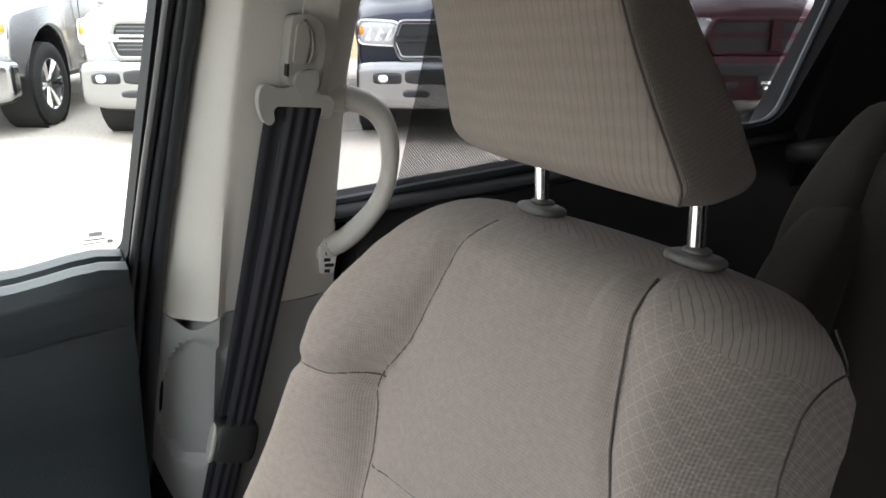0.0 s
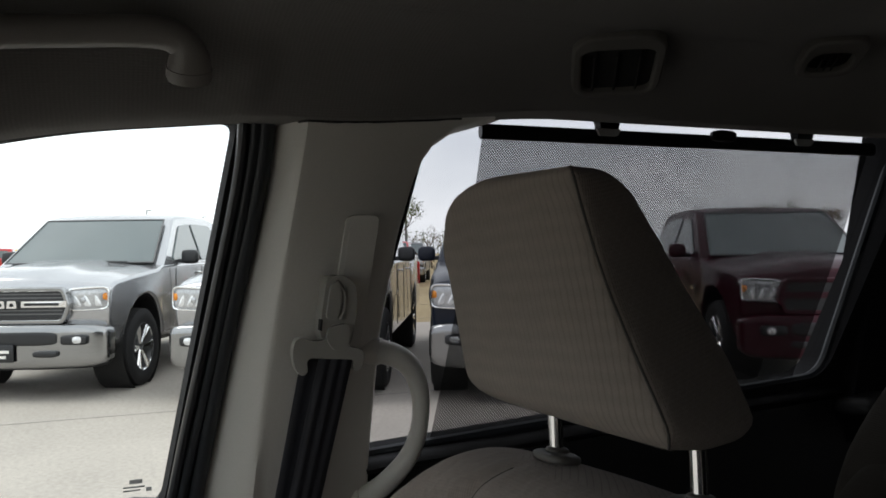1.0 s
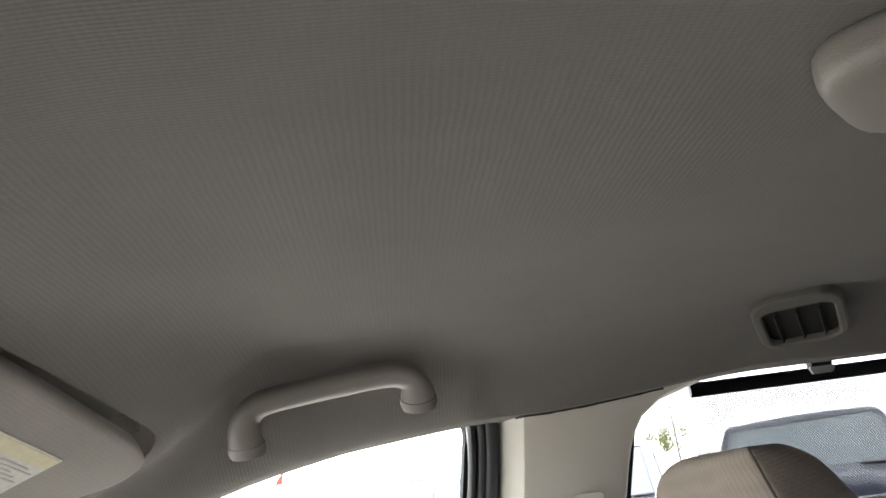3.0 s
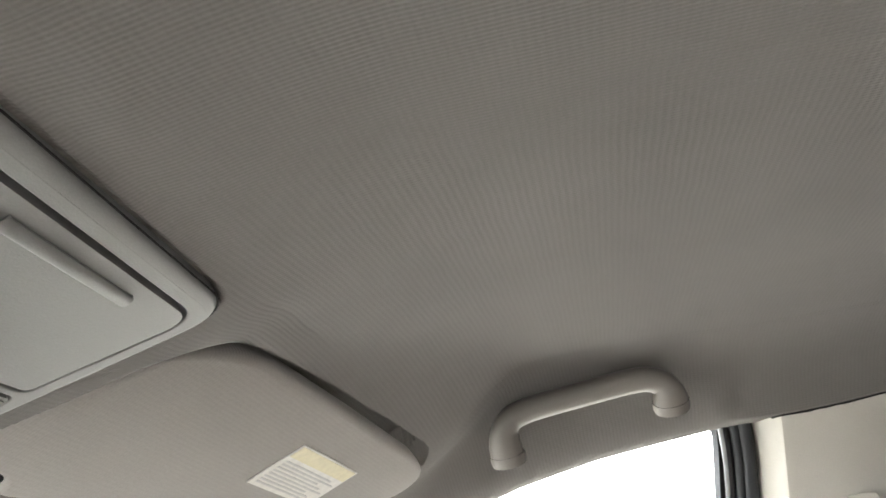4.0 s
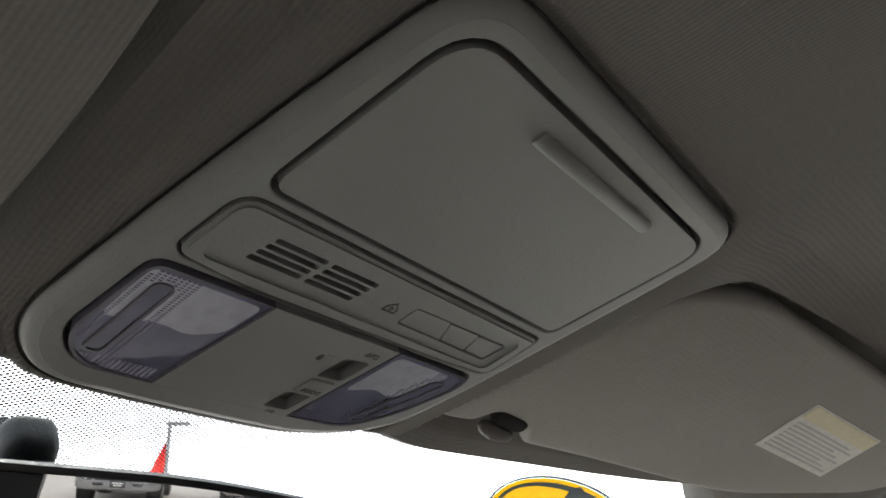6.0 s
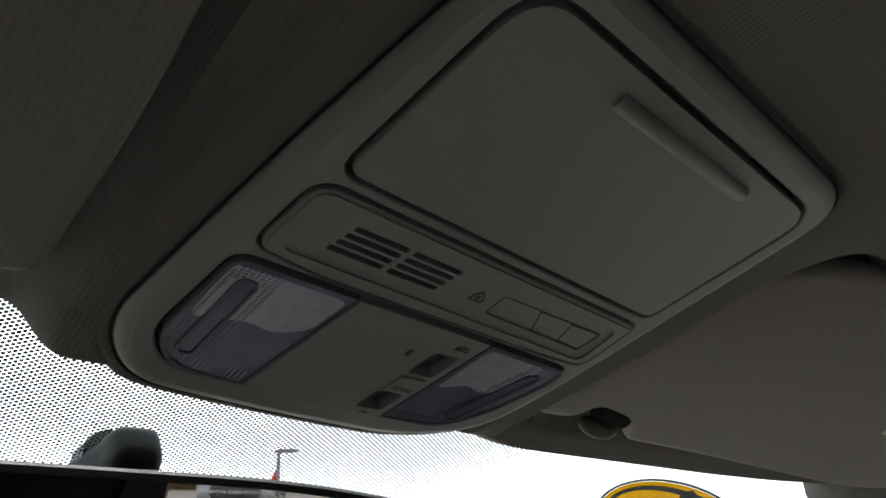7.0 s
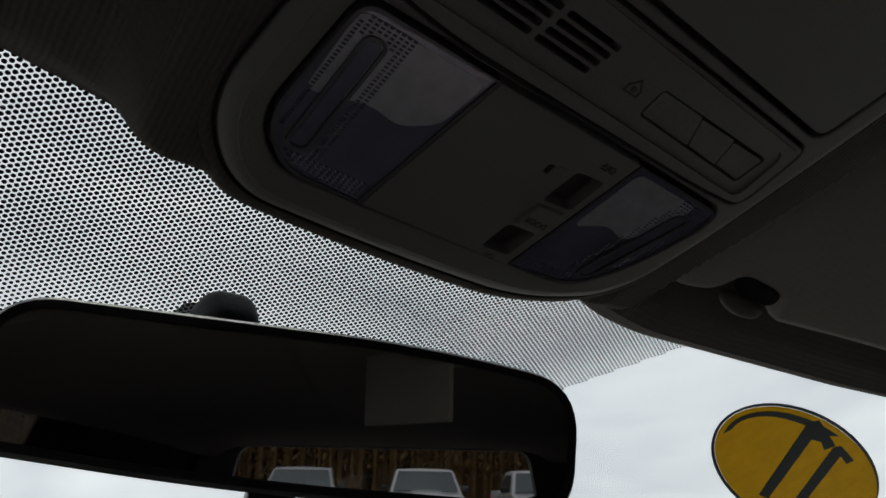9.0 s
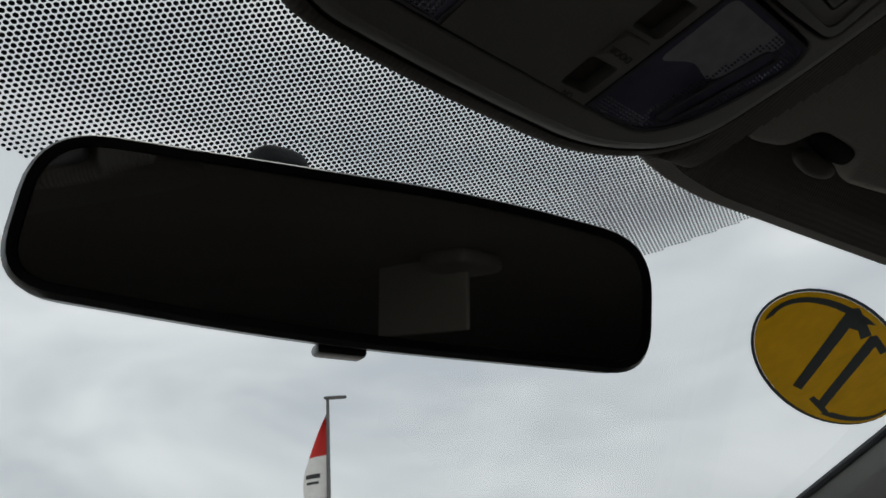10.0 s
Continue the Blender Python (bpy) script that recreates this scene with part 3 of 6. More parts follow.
def seat_front(u, w):
    """Depth of the seat back's face in its own frame; u across (-1 to 1), w up from the top line."""
    a = abs(u)
    x = u * seat_width(u, w)
    bol = (0.046 if u > 0 else 0.016) * smoothstep(0.42, 0.84, a) * smoothstep(-0.03, -0.15, w)
    t = w - seat_top(u)
    a0 = 0.80 if u > 0 else 0.66
    s, q = min(1.0, max(0.0, (a - a0) / (1 - a0))), min(1.0, max(0.0, (t + 0.05) / 0.05))
    side, top = (0.085 if u > 0 else 0.12) * (1 - math.sqrt(1 - s * s)), 0.095 * (1 - math.sqrt(1 - q * q))
    edge = -min(0.125, math.hypot(side, top))
    seam = -0.007 * math.exp(-((abs(x) - seat_seam(w, u)) / 0.009) ** 2) * smoothstep(0.0, -0.02, t)
    if u > 0:
        seam -= 0.006 * math.exp(-((w - cross_seam(x)) / 0.008) ** 2) * smoothstep(0.112, 0.130, x)
        seam -= 0.005 * math.exp(-((w + 0.236 - 0.07 * (0.117 - x)) / 0.008) ** 2) * smoothstep(0.112, 0.095, x) * smoothstep(0.02, 0.05, x)
    else:
        seam -= 0.005 * math.exp(-((abs(x) - inboard_seam(w)) / 0.007) ** 2) * smoothstep(-0.005, -0.03, w)
    # padding swells between the seams
    swell = 0.006 * math.exp(-((abs(x) - seat_seam(w, u) - 0.030) / 0.022) ** 2) * smoothstep(-0.01, -0.06, w) + 0.004 * math.exp(-(x / 0.06) ** 2) * smoothstep(-0.02, -0.08, w)
    lump = 0.0035 * noise.noise(Vector((u * 3, w * 14, 2.0))) + 0.0030 * noise.noise(Vector((u * 24, w * 22, 5.0))) * smoothstep(-0.10, -0.01, t)
    return 0.062 + bol + edge + seam + swell + lump


INBOARD = [(0.0, 0.146), (-0.014, 0.154), (-0.022, 0.1585), (-0.032, 0.162), (-0.0445, 0.164), (-0.067, 0.166), (-0.085, 0.169), (-0.11, 0.173), (-0.62, 0.20)]


def inboard_seam(w):
    return along_table(INBOARD, w)


def head_ring(z):
    """Outline of the head restraint at the height z: a bowed front, turned edges and a back that leans away towards its foot."""
    k = (z - HEAD_Z0) / (HEAD_Z1 - HEAD_Z0)
    hw, hi = along_table(HEAD_HALF, z), along_table(HEAD_INNER, z)
    yf, yb = 0.068 + 0.032 * k, along_table(HEAD_BACK, z)
    cx = 0.008 * k
    bow = 0.016 * (hw / 0.118) ** 2
    mid = min(yf - bow - 0.004, yb + 0.55 * (yf - yb))
    pts = [(cx - hi, yf - bow), (cx - hi * 0.62, yf - 0.30 * bow), (cx, yf), (cx + hw * 0.62, yf - 0.30 * bow), (cx + hw, yf - bow),
           (cx + hw * 0.99, mid), (cx + hw * 0.86, yb), (cx - hi * 0.90, yb), (cx - hi * 0.99, mid)]
    return rounded(pts, [0.011, 0.03, 0.05, 0.03, 0.016, 0.016, 0.020, 0.020, 0.016], 6)


HEAD_Z0, HEAD_Z1 = 0.050, 0.216
HEAD_HALF = [(0.216, 0.058), (0.208, 0.074), (0.19, 0.092), (0.165, 0.104), (0.14, 0.108), (0.11, 0.111), (0.08, 0.114), (0.064, 0.114), (0.050, 0.106)]
HEAD_INNER = [(0.216, 0.083), (0.19, 0.080), (0.165, 0.081), (0.14, 0.086), (0.11, 0.095), (0.08, 0.106), (0.064, 0.112), (0.050, 0.113)]
HEAD_BACK = [(0.216, 0.056), (0.203, 0.034), (0.189, 0.020), (0.17, 0.006), (0.134, -0.014), (0.099, -0.032), (0.064, -0.040), (0.050, -0.036)]


def head_rows():
    """Rings from the foot to the top, drawn in where the pad rolls over at both ends."""
    out = []
    for i in range(41):
        z = HEAD_Z0 + (HEAD_Z1 - HEAD_Z0) * (0.5 - 0.5 * math.cos(math.pi * i / 40))
        ring = head_ring(z)
        lo, hi = z - HEAD_Z0, HEAD_Z1 - z
        r, d = (0.020, lo) if lo < hi else (0.0090, hi)
        inset = r * (1 - math.sqrt(max(0.0, 1 - (1 - min(1.0, d / r)) ** 2)))
        k = (z - HEAD_Z0) / (HEAD_Z1 - HEAD_Z0)
        low = 0.024 * smoothstep(0.55, 1.0, k)
        out.append([(x, y, z - low * (max(0.0, x) / 0.09) ** 2.4 - (0.003 + 0.007 * smoothstep(0.06, 0.0, y)) * (1 - k) * max(0.0, -x) / 0.1) for x, y in grow(ring, -inset)])
    return out


def head_pad():
    bm = bmesh.new()
    rows = [[bm.verts.new(p) for p in r] for r in head_rows()]
    n = len(rows[0])
    for a, b in zip(rows, rows[1:]):
        for i in range(n):
            f = bm.faces.new((a[i - 1], a[i], b[i], b[i - 1]))
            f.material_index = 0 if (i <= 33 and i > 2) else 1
    for r in (rows[0], rows[-1]):
        bm.faces.new(r)
    return box_uv(bm)


def make_seat(name, m, label):
    seat = thing(name, m, label, "car seat")

    def front(u, v):
        uu = 2 * u - 1
        uu = math.sin(uu * math.pi / 2) * 0.35 + uu * 0.65
        w = -0.62 + (seat_top(uu) + 0.62) * (1 - (1 - v) ** 1.6)
        return Vector((uu * seat_width(uu, w), seat_front(uu, w), w))

    def back(u, v):
        p = front(u, v)
        return Vector((p.x * (0.70 if p.x < 0 else 0.90), -0.075 - 0.02 * (1 - abs(2 * u - 1)), p.z - 0.004 - 0.030 * v ** 6))
    bm = sheet(front, 150, 170, back)
    uv = bm.loops.layers.uv.verify()
    for f in bm.faces:
        c = f.calc_center_median()
        for lp in f.loops:
            lp[uv].uv = (lp.vert.co.x, lp.vert.co.z - 0.5 * min(0.0, lp.vert.co.y))
        f.material_index = 1 if (c.x < -seat_seam(c.z, -1) or c.y < 0.0) else 3 if c.x > seat_seam(c.z) else 0
        # gathered cloth where the cover rolls over the top
        deep = 0.024 * smoothstep(-0.085, -0.12, c.x) + 0.012 - 0.01 * smoothstep(0.06, 0.10, c.x)
        if c.y > -0.06 and -0.185 < c.x < 0.165 and c.z - seat_top(c.x / seat_width(c.x, c.z)) > -deep + 0.016 * noise.noise(Vector((c.x * 45, 3.0, 1.0))):
            f.material_index = 2
            for lp in f.loops:
                lp[uv].uv = (lp.vert.co.x + 1.3 * lp.vert.co.y, lp.vert.co.z)
    part("seat_back", bm, [M["seat"], M["seat_side"], M["seat_top"], M["seat_door"]], seat)

    def on(x, w, lift=0.0):
        return Vector((x, seat_front(x / seat_width(x / 0.3, w), w) + lift, w))
    for s in (-1, 1):
        ln = [on(s * seat_seam(w, s), w, -0.0004) for w in [-0.016 - 0.006 * k for k in range(90)]]
        part("seam", sweep(ln, 0.0009, 6), M["seam"], seat, "dark stitched seam")
        # posts of the head restraint and their collars
        px = s * 0.0735
        part("post", sweep([(px, -0.002, -0.008), (px + 0.004, 0.016, 0.045), (px + 0.004, 0.036, 0.10)], 0.0058, 16), M["chrome"], seat, "polished steel head restraint post")
        ob = part("post_collar", softbox(0.040, 0.030, 0.010, 3.0, 8), M["collar"], seat, "dark plastic collar")
        ob.matrix_basis = pose(px, 0.002, 0.0015, -12, 0, 0)
        ob = part("collar_ring", softbox(0.018, 0.018, 0.006, 2.4, 6), M["collar"], seat)
        ob.matrix_basis = pose(px, 0.003, 0.0070, -12, 0, 0)
    ln = [on(x, cross_seam(x), -0.0004) for x in [0.126 + 0.006 * k for k in range(15)]]
    part("seam", sweep(ln, 0.0009, 6), M["seam"], seat, "dark stitched cross seam")
    ln = [on(x, -0.236 + 0.07 * (0.117 - x), -0.0004) for x in [0.116 - 0.006 * k for k in range(13)]]
    part("seam", sweep(ln, 0.0008, 6), M["seam"], seat, "dark stitched lumbar seam")
    ln = [on(-inboard_seam(w), w, -0.0004) for w in [-0.014 - 0.006 * k for k in range(76)]]
    part("seam", sweep(ln, 0.0008, 6), M["seam"], seat, "dark stitched bolster seam")

    upright = pose(0.010, 0, 0, -20, 0, 0)
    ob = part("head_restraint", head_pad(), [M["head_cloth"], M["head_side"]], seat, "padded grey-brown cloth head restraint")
    ob.matrix_basis = upright
    rows = head_rows()
    for i in (3, 31):
        pp = part("piping", sweep([Vector(r[i]) for r in rows[3:-1]], 0.0009, 6), M["seam"], seat, "stitched edge of the head restraint")
        pp.matrix_basis = upright
    cush = softbox(0.52, 0.52, 0.16, 5, 10)
    ob = part("seat_cushion", cush, M["seat"], seat)
    ob.location, ob.rotation_euler = (0, 0.30, -0.66), (radians(18), 0, 0)
    base = rbox(0.44, 0.40, 0.38, 0.02)
    ob = part("seat_base", base, M["black"], seat)
    ob.location, ob.rotation_euler = (0, 0.22, -0.87), (radians(-20), 0, 0)
    return seat


driver = make_seat("driver_seat", pose(-0.430, -0.360, 1.300, 20, 0, 0), "grey-brown cloth driver seat beside the closed door")
make_seat("passenger_seat", pose(0.400, -0.330, 1.335, 20, 0, 8), "upright grey-brown cloth front passenger seat with adjustable head restraint")


# ---- pillar trim, seals, belt ----
def pillar_point(y, z, off=0.0):
    return Vector((face_x(z) + off, y, z))


def lerp_table(table, z):
    for (z0, a), (z1, b) in zip(table, table[1:]):
        if z0 >= z >= z1:
            return a + (b - a) * (z0 - z) / (z0 - z1)
    return table[0][1] if z > table[0][0] else table[-1][1]


FRONT_EDGE = [(1.612, -0.128), (1.565, -0.124), (1.49, -0.111), (1.39, -0.094), (1.28, -0.077), (1.176, -0.063), (0.7, -0.02)]
CREASE = [(1.612, -0.150), (1.565, -0.145), (1.495, -0.137), (1.39, -0.127), (1.28, -0.120), (1.172, -0.115), (0.7, -0.10)]
REAR_EDGE = [(1.634, -0.36), (1.624, -0.318), (1.612, -0.292), (1.595, -0.276), (1.568, -0.266), (1.517, -0.256), (1.424, -0.248), (1.289, -0.249), (1.17, -0.257), (0.7, -0.25)]


def pillar_section(k, z):
    """Across the pillar from the front seal round the rounded edge to the rear window; k from 0 to 1."""
    f, c, r = lerp_table(FRONT_EDGE, z), lerp_table(CREASE, z), lerp_table(REAR_EDGE, z)
    if k < 0.30:
        t = k / 0.30
        y, off = f + (c - f) * t, 0.044 * (1 - t) ** 1.35 - 0.010
    elif k < 0.85:
        t = (k - 0.30) / 0.55
        y, off = c + (r + 0.012 - c) * t, -0.010 + 0.020 * t - 0.004 * math.sin(t * math.pi) + 0.009 * smoothstep(0.0, 0.05, t) * smoothstep(0.75, 0.30, t) * smoothstep(1.36, 1.20, z)
    else:
        t = (k - 0.85) / 0.15
        y, off = r + 0.012 * (1 - t), 0.010 + 0.042 * t ** 1.6
    return pillar_point(y, z, off)


pillar = thing("b_pillar_trim", Matrix.Identity(4), "pale warm grey moulded pillar trim with a darker lower cover", "pillar trim", kind="structure")
part("upper_cover", sheet(lambda u, v: pillar_section(u, 1.175 + 0.458 * v), 48, 30, lambda u, v: pillar_section(u, 1.175 + 0.458 * v) + Vector((0.02, 0, 0))),
     M["trim"], pillar)


def lower_cover(u, v):
    z = 0.72 + 0.462 * v - 0.018 * math.exp(-((u - 0.16) / 0.10) ** 2) * v ** 8
    p = pillar_section(u, z)
    cy, cz = (u - 0.21) / 0.20, (z - 1.06) / 0.095
    dish = max(0.0, 1 - cy * cy - cz * cz)
    return p + Vector((-0.004 + 0.013 * smoothstep(0, 0.22, dish), 0, 0))


part("lower_cover", sheet(lower_cover, 60, 50, lambda u, v: lower_cover(u, v) + Vector((0.03, 0, 0))), M["cover_grey"], pillar, "mid grey lower pillar cover with an oval dish")
# joint between pillar cover and headliner


def roof_joint(k):
    """Where the pillar's surface meets the headliner."""
    for i in range(80):
        p = pillar_section(k, 1.57 + 0.001 * i)
        if p.z >= roof_z(p.x, p.y) - 0.0005:
            return p
    return p


part("joint", sweep([roof_joint(k / 30) + Vector((-0.001, 0, -0.0005)) for k in range(6, 25)], 0.0013, 6), M["gap"], pillar, "dark joint under the headliner")
# slot of the belt height adjuster
slot = plate(rounded([(-0.181, 1.405), (-0.214, 1.405), (-0.222, 1.535), (-0.190, 1.535)], 0.008), (), -0.0004, 0.01, lambda p: pillar_point(p.x, p.y, p.z - 0.0065))
part("adjuster_track", slot, M["trim"], pillar, bevel=0.0015)
slot = plate(rounded([(-0.186, 1.40), (-0.210, 1.40), (-0.217, 1.525), (-0.194, 1.525)], 0.006), (), -0.0009, 0.001, lambda p: pillar_point(p.x, p.y, p.z - 0.0065))
part("adjuster_channel", slot, M["trim"], pillar)

tag = part("tag", plate(rounded([(-0.221, 1.244), (-0.241, 1.244), (-0.239, 1.210), (-0.225, 1.210)], 0.002), (), -0.002, 0.004, lambda p: pillar_point(p.x, p.y, p.z)), M["label_white"], pillar, "small pale tag with dark marks")
for dy, dz, w_ in ((0.0, 0.0, 0.009), (0.002, -0.008, 0.007), (-0.001, -0.015, 0.010), (0.001, -0.022, 0.006)):
    part("mark", plate([(-0.232 + dy - w_ / 2, 1.237 + dz), (-0.232 + dy + w_ / 2, 1.238 + dz), (-0.232 + dy + w_ / 2, 1.234 + dz), (-0.232 + dy - w_ / 2, 1.233 + dz)], (), -0.0028, -0.0018, lambda p: pillar_point(p.x, p.y, p.z)), M["black"], tag)

# belt
belt = thing("seat_belt", Matrix.Identity(4), "black woven seat belt hanging from a pale grey pillar guide", "seat belt")
ADJ = rounded([(-0.170, 1.480), (-0.168, 1.452), (-0.167, 1.428), (-0.174, 1.414), (-0.182, 1.408), (-0.190, 1.409), (-0.198, 1.418), (-0.2005, 1.451), (-0.197, 1.473), (-0.184, 1.4815)], 0.006)
part("height_adjuster", plate(ADJ, (), -0.024, 0.0, lambda p: pillar_point(p.x, p.y, p.z - 0.008)), M["belt_hardware"], belt, bevel=0.0055, seg=3)
# pressed button with a raised rib beside it, and the knob below
adj = plate(rounded([(-0.173, 1.474), (-0.171, 1.442), (-0.181, 1.440), (-0.185, 1.460), (-0.181, 1.475)], 0.004), (), -0.028, -0.02, lambda p: pillar_point(p.x, p.y, p.z - 0.008))
part("adjuster_button", adj, M["belt_hardware"], belt, bevel=0.002, seg=2)
part("adjuster_rib", sweep(spline([pillar_point(y, z, -0.0335) for y, z in ((-0.179, 1.476), (-0.186, 1.466), (-0.188, 1.452), (-0.185, 1.441))], 6), 0.0016, 8), M["belt_hardware"], belt)
adj = plate(rounded([(-0.174, 1.434), (-0.172, 1.422), (-0.181, 1.411), (-0.190, 1.412), (-0.195, 1.424), (-0.192, 1.437)], 0.006), (), -0.030, -0.02, lambda p: pillar_point(p.x, p.y, p.z - 0.008))
part("anchor_cap", adj, M["belt_hardware"], belt, "rounded cap over the belt anchor", bevel=0.0045, seg=3)
part("adjuster_slit", plate([(-0.1665, 1.441), (-0.1665, 1.431), (-0.1685, 1.430), (-0.1685, 1.441)], (), -0.026, -0.018, lambda p: pillar_point(p.x, p.y, p.z - 0.008)), M["gap"], belt)
loop = rounded([(-0.1425, 1.414), (-0.1445, 1.423), (-0.150, 1.4255), (-0.161, 1.4205), (-0.170, 1.4215), (-0.176, 1.426), (-0.190, 1.424), (-0.196, 1.4135), (-0.2045, 1.4125), (-0.2105, 1.407), (-0.2095, 1.394), (-0.204, 1.389), (-0.1995, 1.394), (-0.2005, 1.4015),
                (-0.159, 1.4055), (-0.156, 1.402), (-0.158, 1.392), (-0.153, 1.388), (-0.147, 1.394), (-0.1435, 1.404)], 0.0035)
part("belt_guide", plate(loop, (), -0.030, -0.018, lambda p: pillar_point(p.x, p.y, p.z - 0.006)), M["belt_hardware"], belt, bevel=0.0038, seg=3)
part("guide_slot", plate([(-0.159, 1.4050), (-0.2005, 1.4010), (-0.2005, 1.397), (-0.159, 1.401)], (), -0.020, -0.012, lambda p: pillar_point(p.x, p.y, p.z - 0.006)), M["gap"], belt, "dark slot that the webbing passes")


def webbing(u, v):
    """The strap from the guide to the lower buckle stop, then on down behind the seat."""
    z = 1.408 - 0.62 * v
    y0 = -0.1690 + 0.150 * (1.408 - z)
    y1 = -0.2015 + 0.155 * (1.408 - z)
    y = y0 + (y1 - y0) * u
    rib = 0.0012 * math.cos(u * math.pi * 6)
    return Vector((face_x(z) - 0.032 - 0.012 * math.sin(v * 3.14) + rib - 0.002 * math.sin(u * math.pi), y, z))


part("webbing", sheet(webbing, 32, 40, lambda u, v: webbing(u, v) + Vector((0.0016, 0, 0))), M["belt"], belt, "ribbed black webbing")
part("webbing", sheet(lambda u, v: webbing(u, v) + Vector((0.020, 0.012 - 0.012 * v, 0)), 8, 10, lambda u, v: webbing(u, v) + Vector((0.0216, 0.012 - 0.012 * v, 0))), M["belt"], belt, "second layer of webbing behind")
tip = softbox(0.03, 0.050, 0.052, 4, 8)
ob = part("latch_plate", tip, M["black_trim"], belt, "dark latch plate with a pale edge")
ob.matrix_basis = pose(face_x(1.02) - 0.042, -0.124, 1.022, 14, 0, 0)
tip = softbox(0.020, 0.007, 0.046, 3, 6)
ob = part("latch_edge", tip, M["belt_hardware"], belt)
ob.matrix_basis = pose(face_x(1.02) - 0.044, -0.100, 1.026, 14, 0, 0)

# pillar grip behind the window edge
grip = [(-0.224, 1.404), (-0.248, 1.400), (-0.268, 1.387), (-0.281, 1.362), (-0.286, 1.328), (-0.282, 1.296), (-0.268, 1.270), (-0.246, 1.248), (-0.226, 1.236)]
pts = spline([(face_x(z) + 0.006 - 0.012 * math.sin(i / 8 * math.pi) + 0.012 * (i in (0, 8)), y, z) for i, (y, z) in enumerate(grip)], 6)
entry = thing("pillar_grip", Matrix.Identity(4), "curved warm grey entry grip on the pillar's rear edge", "grab handle")
thick = [0.0088 + 0.0040 * abs(2 * i / (len(pts) - 1) - 1) for i in range(len(pts))]
part("grip_bar", sweep(pts, thick, 16, True, (1.0, 1.0), (0, 1, 0)), M["trim"], entry)
for a, b in ((0, 5), (len(pts) - 5, len(pts))):
    part("end_cap", sweep(pts[a:b], [r + 0.0012 for r in thick[a:b]], 16, True, (1.0, 1.0), (0, 1, 0)), M["trim"], entry, "moulded foot of the grip")

# door: sash, seals, padded panel
door = thing("front_door_trim", Matrix.Identity(4), "closed front door with dark padded trim and black window frame", "car door", kind="structure")
GLASS_EDGE = [(1.613, -0.097), (1.54, -0.086), (1.44, -0.071), (1.247, -0.036), (0.6, 0.05)]


def along(table, off, dy, z0, z1, n=26):
    return [Vector((face_x(z) + off, lerp_table(table, z) + dy, z)) for z in [z0 + (z1 - z0) * k / (n - 1) for k in range(n)]]


def top_rail(off, dz, y0=-0.10, y1=0.55, n=24):
    out = []
    for k in range(n):
        y = y0 + (y1 - y0) * k / (n - 1)
        z = edge_line(y) + 0.0125 + 0.3 * dz
        out.append(Vector((face_x(z) + off, y, z)))
    return out


def seal_path(table, off, dy, dz, z1):
    v = along(table, off, dy, 1.596, z1)[::-1]
    t = top_rail(off, dz, lerp_table(table, 1.61) + dy + 0.018, 0.6)
    return spline([tuple(p) for p in v[::5]] + [tuple(p) for p in t[::3]], 6)


part("window_channel", sweep(seal_path(GLASS_EDGE, 0.030, -0.006, 0.000, 0.9), 0.0055, 10, True, (1.0, 1.3), (1, 0, 0)), M["black"], door)
part("sash", sweep(seal_path(GLASS_EDGE, 0.026, -0.0155, 0.004, 0.7), 0.0050, 10, True, (1, 1), (1, 0, 0)), M["rubber"], door)
part("door_seal", sweep(seal_path(FRONT_EDGE, 0.027, 0.007, 0.050, 0.7), 0.0078, 12, True, (1, 1), (1, 0, 0)), M["rubber"], door, "hollow black rubber door seal")


def pad(u, v):
    """Section of the door trim: v runs over the top and down, u along the door."""
    y = -0.034 + 0.95 * u
    prof = [(0.030, 1.250), (0.012, 1.262), (-0.008, 1.260), (-0.020, 1.246), (-0.026, 1.223), (-0.026, 1.202), (-0.020, 1.194), (-0.014, 1.188), (-0.020, 1.175), (-0.030, 1.13), (-0.030, 1.0), (-0.01, 0.85), (0.0, 0.6)]
    i = min(int(v * (len(prof) - 1)), len(prof) - 2)
    t = v * (len(prof) - 1) - i
    o = prof[i][0] + (prof[i + 1][0] - prof[i][0]) * t
    z = prof[i][1] + (prof[i + 1][1] - prof[i][1]) * t
    rnd = smoothstep(0.05, 0.0, u)
    return Vector((face_x(max(z, 1.02)) + o + 0.012 * rnd ** 2, y, z - 0.010 * rnd ** 2 * (z > 1.2) - 0.02 * u * (z > 1.1) - 0.012 * smoothstep(-0.03, 0.08, y) * (z > 1.2)))


part("padded_panel", sheet(pad, 40, 60, lambda u, v: pad(u, v) + Vector((0.05, 0, -0.002))), M["door"], door, "dark soft door panel with a padded upper roll")

# glass etching: plain bars for the maker's marks
for w_, h_, dy, dz in ((0.012, 0.0042, 0.0, 0.0), (0.020, 0.0016, 0.002, -0.0052), (0.016, 0.0014, 0.004, -0.0085), (0.005, 0.004, -0.012, -0.0085)):
    bar = plate([(-w_ / 2, -h_ / 2), (w_ / 2, -h_ / 2), (w_ / 2, h_ / 2), (-w_ / 2, h_ / 2)], (), 0, 0.0004)
    ob = part("etching", bar, M["label_ink"], door, "small grey etched marks on the glass", smooth=False)
    ob.matrix_basis = Matrix.Translation((face_x(1.275) + 0.047, -0.012 + dy, 1.277 + dz)) @ pose(0, 0, 0, 90, 0, 90)

